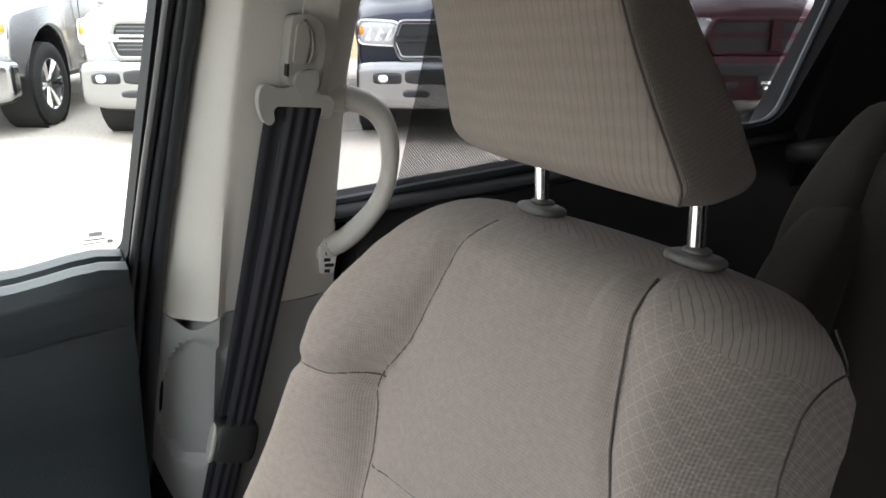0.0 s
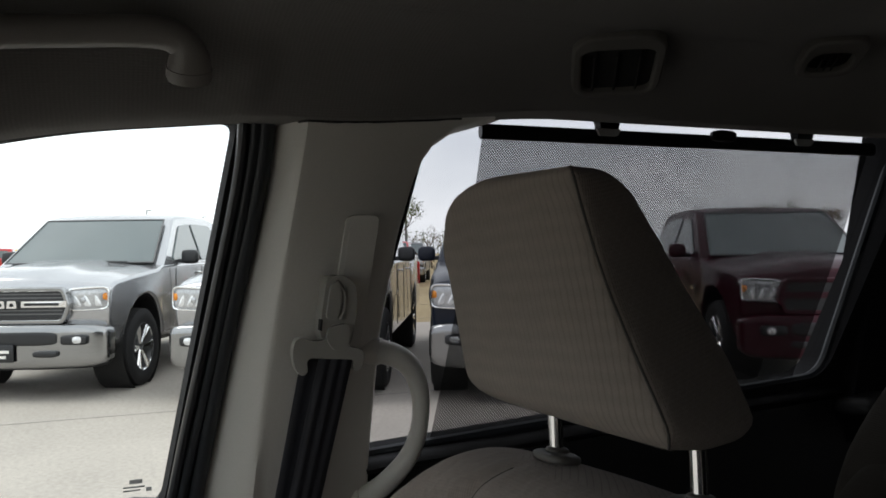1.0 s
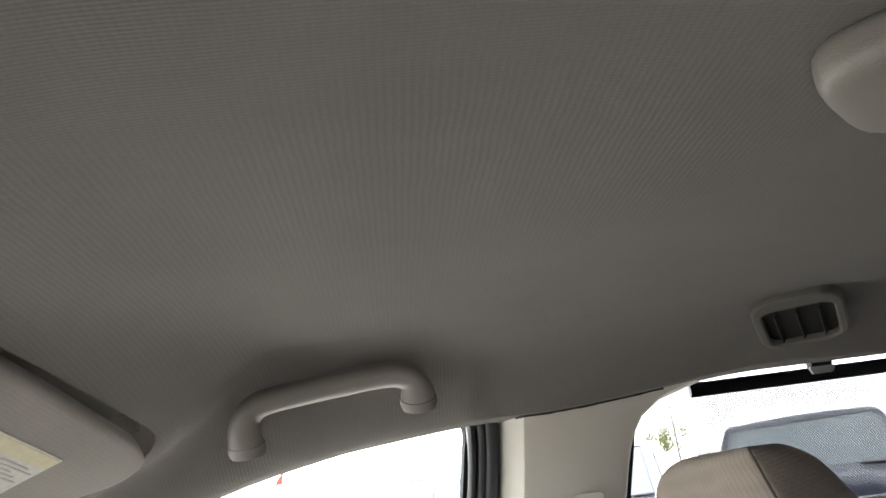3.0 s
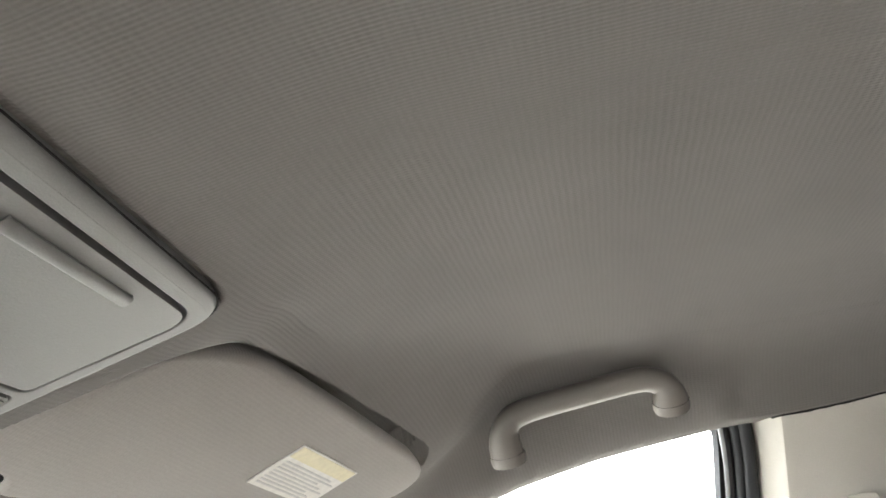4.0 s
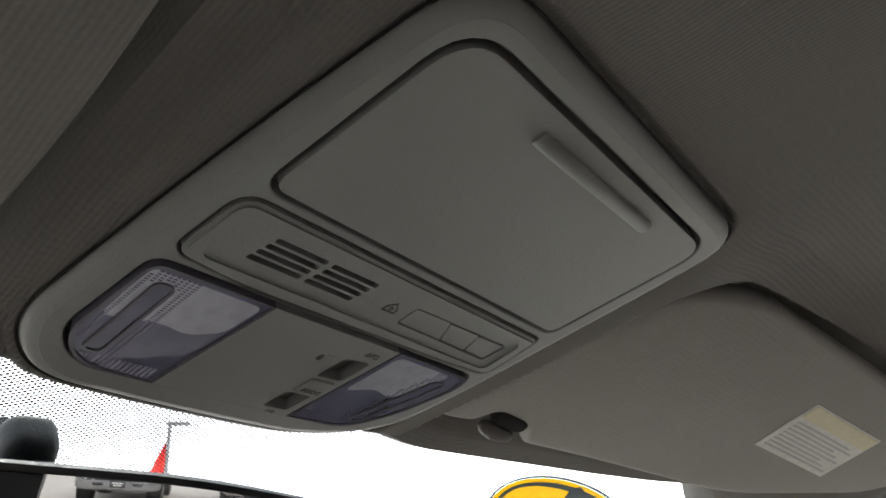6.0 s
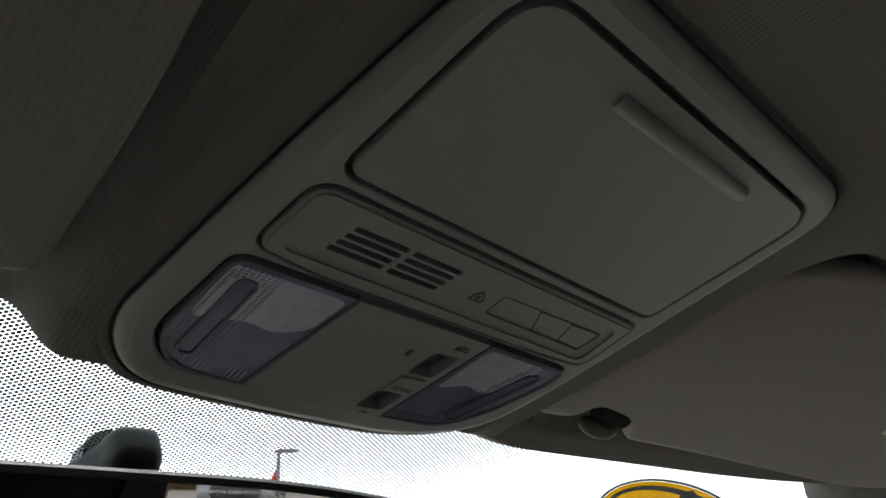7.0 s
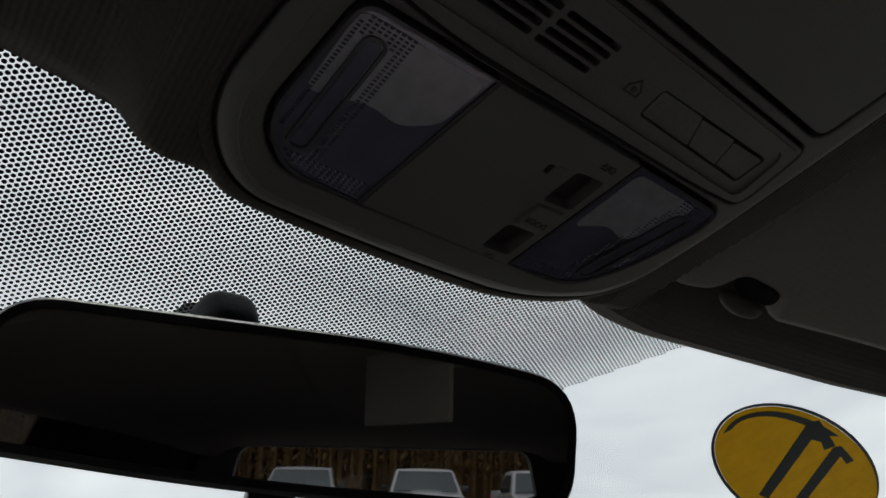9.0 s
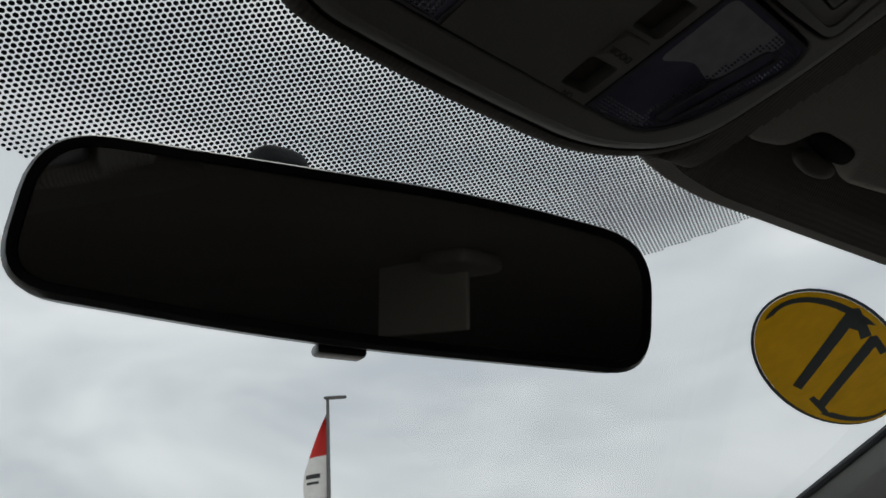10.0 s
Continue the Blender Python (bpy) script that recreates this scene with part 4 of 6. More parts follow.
# ---- grab handle over the door ----
gh = thing("roof_grab_handle", Matrix.Identity(4), "warm grey folding grab handle over the door", "grab handle")
bar = spline([(0.516, 0.103, 1.607), (0.509, 0.1035, 1.622), (0.505, 0.098, 1.637), (0.504, 0.080, 1.6455), (0.505, 0.025, 1.652), (0.505, -0.022, 1.6555), (0.506, -0.040, 1.651), (0.509, -0.046, 1.642), (0.518, -0.047, 1.630)], 8)
n_bar = len(bar) - 1
part("grip", sweep(bar, [0.0110 + 0.0025 * abs(2 * k / n_bar - 1) ** 3 for k in range(n_bar + 1)], 18, True, (1.2, 1.0)), M["handle"], gh)
for i, k in ((0, 1), (n_bar, n_bar - 1)):
    d = (bar[i] - bar[k]).normalized()
    part("foot", sweep([bar[i] - d * 0.006, bar[i], bar[i] + d * 0.0035], [0.0134, 0.0136, 0.0128], 18, True, (1.2, 1.0)), M["handle"], gh)

# ---- rear side window: frame, roller blind ----
blind = thing("window_blind", Matrix.Identity(4), "raised black mesh roller blind hooked on the sliding door window", "roller blind")


def rear_x(z):
    return 0.683 + 0.22 * (1.631 - z)


part("top_bar", sweep([(rear_x(1.632), -0.352 - 0.565 * k / 6, 1.627 + 0.001 * k / 6) for k in range(7)], 0.0085, 10, True, (0.6, 1.0)), M["black"], blind)
for y in (-0.502, -0.785):
    hook = plate(rounded([(y + 0.036, 1.660), (y - 0.024, 1.660), (y - 0.022, 1.648), (y - 0.012, 1.642), (y - 0.010, 1.632), (y + 0.012, 1.632), (y + 0.014, 1.641)], 0.003), (), -0.006, 0.006, lambda p: Vector((rear_x(p.y) - 0.010 + p.z, p.x, p.y)))
    part("hook", hook, M["black"], blind)
    # white plate painted for the bright sky seen through the hook's slot
    clip = plate(rounded([(y + 0.017, 1.634), (y - 0.014, 1.634), (y - 0.010, 1.6265), (y + 0.013, 1.6265)], 0.002), (), -0.002, 0.002, lambda p: Vector((rear_x(p.y) - 0.015 + p.z, p.x, p.y)))
    part("hook_sky_slot", clip, M["label_white"], blind, "pale plate painted for sky seen through the hook slot")
knob = softbox(0.014, 0.036, 0.014, 3, 6)
ob = part("pull_tab", knob, M["black"], blind)
ob.location = (rear_x(1.632) - 0.008, -0.665, 1.634)

mesh_mat = bpy.data.materials.new("blind_mesh")
mesh_mat.use_nodes = True
n_, l_ = mesh_mat.node_tree.nodes, mesh_mat.node_tree.links
b_ = n_["Principled BSDF"]
b_.inputs["Base Color"].default_value = (0.02, 0.02, 0.02, 1)
b_.inputs["Roughness"].default_value = 0.8
c_ = n_.new("ShaderNodeTexCoord")
vor = n_.new("ShaderNodeTexWave")
vor.wave_type, vor.bands_direction = 'BANDS', 'X'
vor.inputs["Scale"].default_value = 2 * math.pi / 20 / 0.0022
vor2 = n_.new("ShaderNodeTexWave")
vor2.wave_type, vor2.bands_direction = 'BANDS', 'Y'
vor2.inputs["Scale"].default_value = 2 * math.pi / 20 / 0.0022
rot = n_.new("ShaderNodeMapping")
rot.inputs["Rotation"].default_value = (0, 0, radians(45))
l_.new(c_.outputs["UV"], rot.inputs["Vector"])
l_.new(rot.outputs[0], vor.inputs["Vector"])
l_.new(rot.outputs[0], vor2.inputs["Vector"])
mlt = n_.new("ShaderNodeMath")
mlt.operation = 'MULTIPLY'
l_.new(vor.outputs["Fac"], mlt.inputs[0])
l_.new(vor2.outputs["Fac"], mlt.inputs[1])
thr = n_.new("ShaderNodeMath")
thr.operation = 'LESS_THAN'
thr.inputs[1].default_value = 0.38
l_.new(mlt.outputs[0], thr.inputs[0])
l_.new(thr.outputs[0], b_.inputs["Alpha"])
ob = part("mesh", sheet(lambda u, v: Vector((rear_x(1.622 - 0.34 * v), -0.355 + 0.038 * v ** 1.4 - (0.555 - 0.022 * v) * u, 1.622 - 0.345 * v + 0.045 * u * v)), 4, 4), mesh_mat, blind, "see-through black mesh cloth")

# window surround of the sliding door
frame_loop = [Vector((rear_x(z) - 0.004, y, z)) for y, z in REAR_WIN]
sur = thing("rear_window_frame", Matrix.Identity(4), "black rubber surround of the sliding door window", "window frame", kind="structure")
part("surround", sweep(frame_loop + frame_loop[:1], 0.006, 8, False, (1, 1), (1, 0, 0)), M["rubber"], sur)
sill = [Vector((rear_x(1.29) - 0.004, -0.238 - 0.692 * k / 10, 1.272 + 0.034 * k / 10)) for k in range(11)]
part("sill", sweep(sill, 0.014, 10, True, (1.6, 0.7)), M["black_trim"], sur)
ob = link("sliding_door_trim", sheet(lambda u, v: Vector((0.735 - 0.03 * math.sin(min(1, v * 1.3) * 1.6), -0.262 - 0.80 * u, 1.268 + 0.032 * u - 0.6 * v)), 12, 16, lambda u, v: Vector((0.80, -0.262 - 0.80 * u, 1.268 + 0.032 * u - 0.6 * v))), M["black_trim"])
tagged(ob, "dark grey trim panel of the sliding door", "car door", kind="structure")
ob = link("rear_pillar_trim", sheet(lambda u, v: Vector((0.665 + 0.30 * (1.66 - (1.66 - 0.7 * v)) * 0.5, -0.945 + 0.05 * v - 0.9 * u, 1.66 - 0.7 * v)), 14, 12, lambda u, v: Vector((0.72 + 0.15 * 0.7 * v, -0.945 + 0.05 * v - 0.9 * u, 1.66 - 0.7 * v))), M["shell"])
tagged(ob, "black rear pillar trim beside the second row", "pillar trim", kind="structure")
shelf = softbox(0.10, 0.16, 0.035, 4, 6)
ob = link("armrest_ledge", shelf, M["black_trim"])
ob.matrix_world = pose(0.72, -0.98, 1.285, 0, 8, 0)
tagged(ob, "dark moulded ledge below the rear pillar", "trim", kind="structure")
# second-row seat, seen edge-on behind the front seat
row2 = thing("second_row_seat", pose(0.375, -0.93, 1.345, 14, 0, 0), "grey-brown cloth second-row seat, cloth colour darkened for shade", "car seat")
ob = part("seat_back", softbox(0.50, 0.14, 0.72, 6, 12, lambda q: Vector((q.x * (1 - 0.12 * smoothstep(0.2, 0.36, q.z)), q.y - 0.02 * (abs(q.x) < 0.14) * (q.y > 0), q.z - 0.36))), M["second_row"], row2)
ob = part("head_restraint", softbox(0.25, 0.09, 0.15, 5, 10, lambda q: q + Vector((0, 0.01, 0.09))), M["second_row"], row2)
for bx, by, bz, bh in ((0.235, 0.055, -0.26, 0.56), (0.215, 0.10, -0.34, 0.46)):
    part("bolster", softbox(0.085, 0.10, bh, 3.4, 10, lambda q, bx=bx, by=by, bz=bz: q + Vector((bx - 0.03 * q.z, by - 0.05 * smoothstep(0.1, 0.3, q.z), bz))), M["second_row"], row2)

# ceiling vents and lamp over the second row
for nm, cx, cy, sx, sy, rz in (("roof_vent", 0.505, -0.402, 0.108, 0.078, -30), ("roof_vent", 0.445, -0.585, 0.066, 0.052, -30)):
    vent = thing(nm, pose(cx, cy, roof_z(cx, cy) - 0.007, 0, 15, rz), "oval ceiling air outlet with dark louvre in a dim bezel", "air vent", "ceiling vents")
    o = rounded([(-sx / 2, -sy / 2), (sx / 2, -sy / 2), (sx / 2, sy / 2), (-sx / 2, sy / 2)], sy * 0.35)
    i_ = rounded([(-sx / 2 + 0.020, -sy / 2 + 0.008), (sx / 2 - 0.008, -sy / 2 + 0.008), (sx / 2 - 0.008, sy / 2 - 0.008), (-sx / 2 + 0.020, sy / 2 - 0.008)], 0.014)
    part("bezel", plate(o, (i_,), -0.007, 0.004), M["vent_bezel"], vent, bevel=0.002)
    part("backing", plate(i_, (), 0.0, 0.002), M["gap"], vent)
    for k in range(3):
        ob = part("louvre", rbox(sx - 0.045, 0.0012, 0.006, 0.0), M["gap"], vent)
        ob.matrix_basis = pose(0.010, -sy / 2 + 0.020 + k * (sy - 0.040) / 2, -0.003, 30, 0, 0)
fix = thing("ceiling_screen", pose(0.055, -0.235, 1.672, 0, 0, 45), "pale grey flip-down panel on a rounded ceiling base", "overhead panel")
part("base", softbox(0.075, 0.085, 0.024, 4, 8), M["handle"], fix)
ob = part("panel", rbox(0.14, 0.008, 0.105, 0.003), M["belt_hardware"], fix)
ob.matrix_basis = pose(-0.058, 0.002, -0.026, 0, 0, 0)


# ---- overhead console ----
con = thing("overhead_console", CON, "warm grey overhead console with map lamps and closed glasses box", "overhead console")
OUTER = rounded([(-0.0915, -0.0895), (0.1070, -0.0885), (0.1035, -0.040), (0.0945, 0.060), (0.0850, 0.104), (0.045, 0.1240), (-0.02, 0.1265), (-0.086, 0.1250), (-0.1075, 0.098), (-0.1015, 0.0)],
                [0.026, 0.024, 0.05, 0.04, 0.022, 0.04, 0.06, 0.022, 0.022, 0.06], 8)
LID = rounded([(-0.080, -0.0745), (0.091, -0.0735), (0.083, 0.0010), (-0.083, 0.0012)], [0.016, 0.013, 0.005, 0.006], 6)
PANEL = rounded([(-0.0865, 0.0085), (0.0835, 0.0088), (0.0845, 0.0395), (0.060, 0.0415), (-0.060, 0.0430), (-0.0880, 0.0400)], [0.008, 0.003, 0.006, 0.02, 0.02, 0.006], 5)
LAMP = rounded([(-0.0905, 0.0462), (0.0800, 0.0452), (0.0825, 0.055), (0.072, 0.086), (0.056, 0.1065), (-0.050, 0.1085), (-0.0785, 0.1085), (-0.0930, 0.093)],
               [0.006, 0.008, 0.01, 0.03, 0.014, 0.02, 0.014, 0.02], 6)


part("surround", plate(grow(OUTER, -0.0060), (grow(LID, 0.0025), grow(PANEL, 0.0015), grow(LAMP, 0.0008)), 0.0, 0.016), M["console"], con, bevel=0.0022, seg=3)
rim_rows = ((-0.0085, 0.0008), (-0.0070, 0.0000), (-0.0050, 0.0004), (-0.0030, 0.0012), (-0.0014, 0.0026), (-0.0004, 0.0048), (0.0000, 0.0080), (0.0000, 0.020))
rim = bmesh.new()
loops = [[rim.verts.new((x, y, z)) for x, y in grow(OUTER, d)] for d, z in rim_rows]
for a_, b_ in zip(loops, loops[1:]):
    for i in range(len(OUTER)):
        rim.faces.new((a_[i - 1], a_[i], b_[i], b_[i - 1]))
part("rim", rim, M["console"], con, "rounded outer edge of the console")
part("joint", sweep([(x, y, 0.0036) for x, y in grow(OUTER, 0.0002) + grow(OUTER, 0.0002)[:1]], 0.0005, 6, False), M["gap"], con, "dark joint between console and headliner")
part("shadow_gap", plate(grow(OUTER, -0.006), (), 0.0095, 0.0105), M["gap"], con)
lid = part("glasses_box_lid", plate(LID, (), -0.0006, 0.008), M["console"], con, "closed smooth lid", bevel=0.0018, seg=3)
rib = sweep([(-0.030, -0.0640, -0.0006), (-0.028, -0.0640, -0.0022), (0.046, -0.0645, -0.0022), (0.0485, -0.0645, -0.0006)], 0.0030, 10, True, (1.0, 0.9))
part("finger_rib", rib, M["console"], lid)
SLATS = [[(x0, y), (x0 + 0.0235, y - 0.0002)] for y in (0.0192, 0.0228, 0.0264, 0.0300) for x0 in (-0.0645, -0.0385)]
holes = []
for (x0, y), (x1, y1) in SLATS:
    sh = -0.0009 * (y - 0.019) / 0.0036
    holes.append(rounded([(x0 + sh, y - 0.0012), (x1 + sh, y1 - 0.0012), (x1 + sh, y1 + 0.0012), (x0 + sh, y + 0.0012)], 0.0010, 3))
BTN = rounded([(0.0108, 0.0209), (0.0728, 0.0196), (0.0716, 0.0322), (0.0110, 0.0316)], 0.0018, 4)
panel = part("switch_panel", plate(PANEL, holes + [grow(BTN, 0.0004)], -0.0004, 0.006), M["console"], con, bevel=0.0007)
REC = rounded([(-0.0800, 0.0140), (0.0775, 0.0140), (0.0785, 0.0372), (-0.0815, 0.0372)], 0.005, 4)
part("panel_border", plate(grow(PANEL, -0.0016), (REC,), -0.0014, 0.0002), M["console"], panel, bevel=0.0005)
part("speaker_well", plate(grow(PANEL, -0.004), (), 0.0045, 0.0075), M["gap"], panel)
for (a0, a1), (b0, b1) in (((0.0112, 0.0330), (0.0116, 0.0384)), ((0.0337, 0.0533), (0.0391, 0.0562)), ((0.0540, 0.0722), (0.0569, 0.0712))):
    part("button", plate(rounded([(a0, 0.0212), (a1, 0.0206), (b1, 0.0316), (b0, 0.0312)], 0.0009), (), -0.0001, 0.004), M["console"], panel, bevel=0.0004)
# bell mark: a plain outline shape
bell = [(-0.0026, 0.0284), (-0.0026, 0.0256), (0.0008, 0.0222), (0.0042, 0.0256), (0.0042, 0.0284)]
part("mark", plate(bell, ([(-0.0019, 0.0278), (-0.0019, 0.0259), (0.0008, 0.0232), (0.0035, 0.0259), (0.0035, 0.0278)],), -0.0007, 0.001), M["print"], panel, smooth=False)
part("mark", plate(rounded([(-0.0003, 0.0252), (0.0019, 0.0252), (0.0017, 0.0272), (-0.0001, 0.0272)], 0.0008), (), -0.0007, 0.001), M["print"], panel)
# map lamps: ribbed lenses left and right of the switch plate
LENS_L = rounded([(-0.0900, 0.0468), (-0.0395, 0.0468), (-0.0475, 0.1075), (-0.0778, 0.1078), (-0.0922, 0.0925)], [0.006, 0.0, 0.0, 0.012, 0.018], 5)
LENS_R = rounded([(0.0300, 0.0460), (0.0795, 0.0460), (0.0815, 0.0555), (0.0715, 0.0855), (0.0560, 0.1055), (0.0215, 0.1070)], [0.0, 0.006, 0.008, 0.02, 0.012, 0.0], 5)
CENTER = [(-0.0390, 0.0470), (0.0295, 0.0462), (0.0210, 0.1070), (-0.0470, 0.1078)]
SW1 = rounded([(0.0105, 0.0600), (0.0240, 0.0585), (0.0222, 0.0745), (0.0088, 0.0755)], 0.002)
SW2 = rounded([(0.0062, 0.0905), (0.0196, 0.0895), (0.0178, 0.1030), (0.0046, 0.1040)], 0.002)
PIN = rounded([(-0.0012, 0.0620), (0.0014, 0.0620), (0.0012, 0.0660), (-0.0014, 0.0660)], 0.001)
cen = part("switch_plate", plate(CENTER, (SW1, SW2, PIN), -0.0012, 0.006), M["console"], con, bevel=0.0003)
part("rocker", plate(grow(SW1, -0.0002), (), 0.0042, 0.0065), M["rocker"], cen, "dark recessed rocker")
part("rocker", plate(grow(SW2, -0.0002), (), 0.0042, 0.0065), M["rocker"], cen, "dark recessed rocker")
part("switch_label", plate([(0.0085, 0.0775), (0.0210, 0.0765), (0.0198, 0.0880), (0.0072, 0.0888)], (), -0.0024, 0.001), M["console"], cen, "raised switch bridge", bevel=0.0008)


def lettering(words, x, y, z, size, parent):
    """Raised print read from the seats."""
    cu = bpy.data.curves.new("lettering", 'FONT')
    cu.body, cu.size, cu.extrude, cu.align_x, cu.align_y = words, size, 0.00012, 'CENTER', 'CENTER'
    tmp = bpy.data.objects.new("lettering", cu)
    me = bpy.data.meshes.new_from_object(tmp)
    bpy.data.objects.remove(tmp)
    me.materials.append(M["print"])
    ob = new("lettering", me)
    ob.parent = parent
    ob.matrix_basis = pose(x, y, z, 180, 0, 180)
    return ob


lettering("OFF", 0.0195, 0.0530, -0.0014, 0.0042, cen)
lettering("DOOR", 0.0140, 0.0846, -0.0026, 0.0036, cen)
lettering("ON", 0.0110, 0.1062, -0.0014, 0.0030, cen)


def inside(loop, x, y):
    hit = False
    for (xa, ya), (xb, yb) in zip(loop, loop[1:] + loop[:1]):
        if (ya > y) != (yb > y) and x < xa + (y - ya) * (xb - xa) / (yb - ya):
            hit = not hit
    return hit


for loop, s in ((LENS_L, -1), (LENS_R, 1)):
    lens = part("map_lamp", plate(loop, (grow(loop, -0.0014),), -0.0014, 0.008), M["lens_edge"], con, "unlit map lamp with a clear ribbed lens")
    part("lens", plate(grow(loop, -0.0014), (), -0.0006, 0.004), M["lens"], lens)
    # flat pale patch on the lens's rear half: its reflector's brightness put into colour
    bowl = [(-0.0890, 0.0500), (-0.0425, 0.0500), (-0.0450, 0.0690), (-0.0560, 0.0760), (-0.0680, 0.0740), (-0.0880, 0.0790)] if s < 0 else \
        [(0.0330, 0.0490), (0.0690, 0.0490), (0.0640, 0.0640), (0.0560, 0.0760), (0.0430, 0.0730), (0.0300, 0.0800)]
    part("reflector", plate(rounded(bowl, 0.004, 4), (), -0.00075, -0.0004), M["reflector"], lens, "pale flat patch painting the lit reflector seen in the lens")
    x0 = -0.0795 if s < 0 else 0.0690
    x1 = -0.0790 if s < 0 else 0.0545
    # long bulb slot and fine ribs along the outer side
    ring = rounded([(x0 - 0.0042, 0.0545), (x0 + 0.0042, 0.0545), (x1 + 0.0042, 0.0985), (x1 - 0.0042, 0.0985)], 0.0038, 5)
    part("bulb_slot", plate(ring, (grow(ring, -0.0012),), -0.0016, -0.0004), M["lens_edge"], lens)
    part("bulb", plate(grow(ring, -0.0016), (), -0.0010, -0.0004), M["lens"], lens, bevel=0.0004)
    # fine pressed prisms round the slot and along the front end
    edge, hole, vs, fs = grow(loop, -0.0022), grow(ring, 0.0010), [], []
    for a in range(84):
        for b in range(46):
            x, y = -0.092 + 0.0021 * a, 0.047 + 0.00135 * b
            mid = x0 + (x1 - x0) * (y - 0.0545) / 0.044
            if (s * (x - mid) > -0.010 or y > 0.099) and x * s > 0.02 and inside(edge, x, y) and inside(edge, x + 0.0017, y) and not (inside(hole, x, y) or inside(hole, x + 0.0017, y)):
                i0 = len(vs)
                vs += [(x, y, -0.0006), (x + 0.0017, y, -0.0006), (x + 0.0017, y + 0.0011, -0.0006), (x, y + 0.0011, -0.0006), (x + 0.0004, y + 0.00055, -0.0011), (x + 0.0013, y + 0.00055, -0.0011)]
                fs += [(i0, i0 + 4, i0 + 5, i0 + 1), (i0 + 3, i0 + 2, i0 + 5, i0 + 4), (i0, i0 + 3, i0 + 4), (i0 + 1, i0 + 5, i0 + 2)]
    tmp = bpy.data.meshes.new("tmp")
    tmp.from_pydata(vs, [], fs)
    bm = bmesh.new()
    bm.from_mesh(tmp)
    bpy.data.meshes.remove(tmp)
    part("prism_band", bm, M["lens"], lens, smooth=False)

# padded lip of the headliner along the console's front edge and the windscreen header
front = sorted((p for p in grow(OUTER, 0.0015) if p[1] > 0.075), key=lambda p: p[0])
lip = spline([(-0.122, 0.060, 0.016)] + [(x, y, 0.0105) for x, y in front[::3]] + [(0.105, 0.060, 0.014)], 4)
n_lip = len(lip) - 1
ob = link("header_lip", box_uv(sweep([CON @ Vector(p) for p in lip], [0.0015 + 0.0050 * min(1.0, 4 * math.sin(math.pi * k / n_lip)) for k in range(n_lip + 1)], 14)), M["headliner"])
tagged(ob, "rounded cloth lip in front of the console", "headliner trim", kind="structure")


def header_section(u, v):
    """Cloth-covered roll between the visor and the windscreen."""
    x = 0.045 + 0.59 * u
    prof = [(0.338, 0.046), (0.347, 0.020), (0.358, 0.007), (0.372, 0.0), (0.382, 0.003), (0.388, 0.011), (0.390, 0.026)]
    i = min(int(v * 6), 5)
    t = v * 6 - i
    y = prof[i][0] + (prof[i + 1][0] - prof[i][0]) * t
    z = prof[i][1] + (prof[i + 1][1] - prof[i][1]) * t
    base = 1.597 + 0.010 * smoothstep(0.13, 0.05, x) + 0.006 * smoothstep(0.35, 0.60, x)
    return Vector((x, y - 0.05 * max(0.0, x - 0.3) - 0.01 * smoothstep(0.10, 0.045, x), base + z))


ob = link("header_trim", sheet(header_section, 60, 30, lambda u, v: header_section(u, v) + Vector((0, 0.004, 0.02))), M["headliner"])
tagged(ob, "warm grey cloth header roll above the windscreen", "headliner trim", kind="structure")

# ---- sun visors ----
VN = Vector((-0.22518, -0.40022, -0.88832))
VC = Vector((0.31667, 0.236, 1.60467))


def visor_frame():
    z = -VN
    x = Vector((1, 0, 0)) - z * z.x
    x.normalize()
    y = z.cross(x)
    return Matrix((x, y, z)).transposed().to_4x4()


VM = Matrix.Translation(VC) @ visor_frame()
VI = VM.inverted()
vis_plan = [(0.172, 0.208), (0.202, 0.1955), (0.311, 0.180), (0.425, 0.1655), (0.455, 0.1675), (0.462, 0.190), (0.438, 0.232),
            (0.330, 0.2935), (0.207, 0.3245), (0.163, 0.3370), (0.156, 0.3250), (0.133, 0.3270), (0.126, 0.3400), (0.106, 0.3475), (0.086, 0.335), (0.095, 0.300), (0.135, 0.235)]
vis_world = [(x, y, visor_z(x, y)) for x, y in vis_plan]
VIS = [tuple((VI @ Vector(p)).xy) for p in vis_world]
VIS = rounded(VIS, [0.02, 0.02, 0.0, 0.02, 0.015, 0.02, 0.03, 0.03, 0.02, 0.006, 0.006, 0.006, 0.006, 0.008, 0.008, 0.02, 0.03], 4)


def pillow(loop, thick):
    """A padded slab with rounded rim from an outline."""
    bm = bmesh.new()
    rows = []
    for d, z in ((-0.0050, -thick), (-0.0025, -thick * 0.96), (-0.0007, -thick * 0.82), (0.0, -thick * 0.55), (-0.001, 0.0)):
        rows.append([bm.verts.new((x, y, z)) for x, y in grow(loop, d)])
    n = len(loop)
    for a, b in zip(rows, rows[1:]):
        for i in range(n):
            bm.faces.new((a[i - 1], a[i], b[i], b[i - 1]))
    for r in (rows[0], rows[-1]):
        es = [bm.edges.get((r[i - 1], r[i])) for i in range(n)]
        bmesh.ops.triangle_fill(bm, use_beauty=True, use_dissolve=False, edges=es)
    return box_uv(bm)


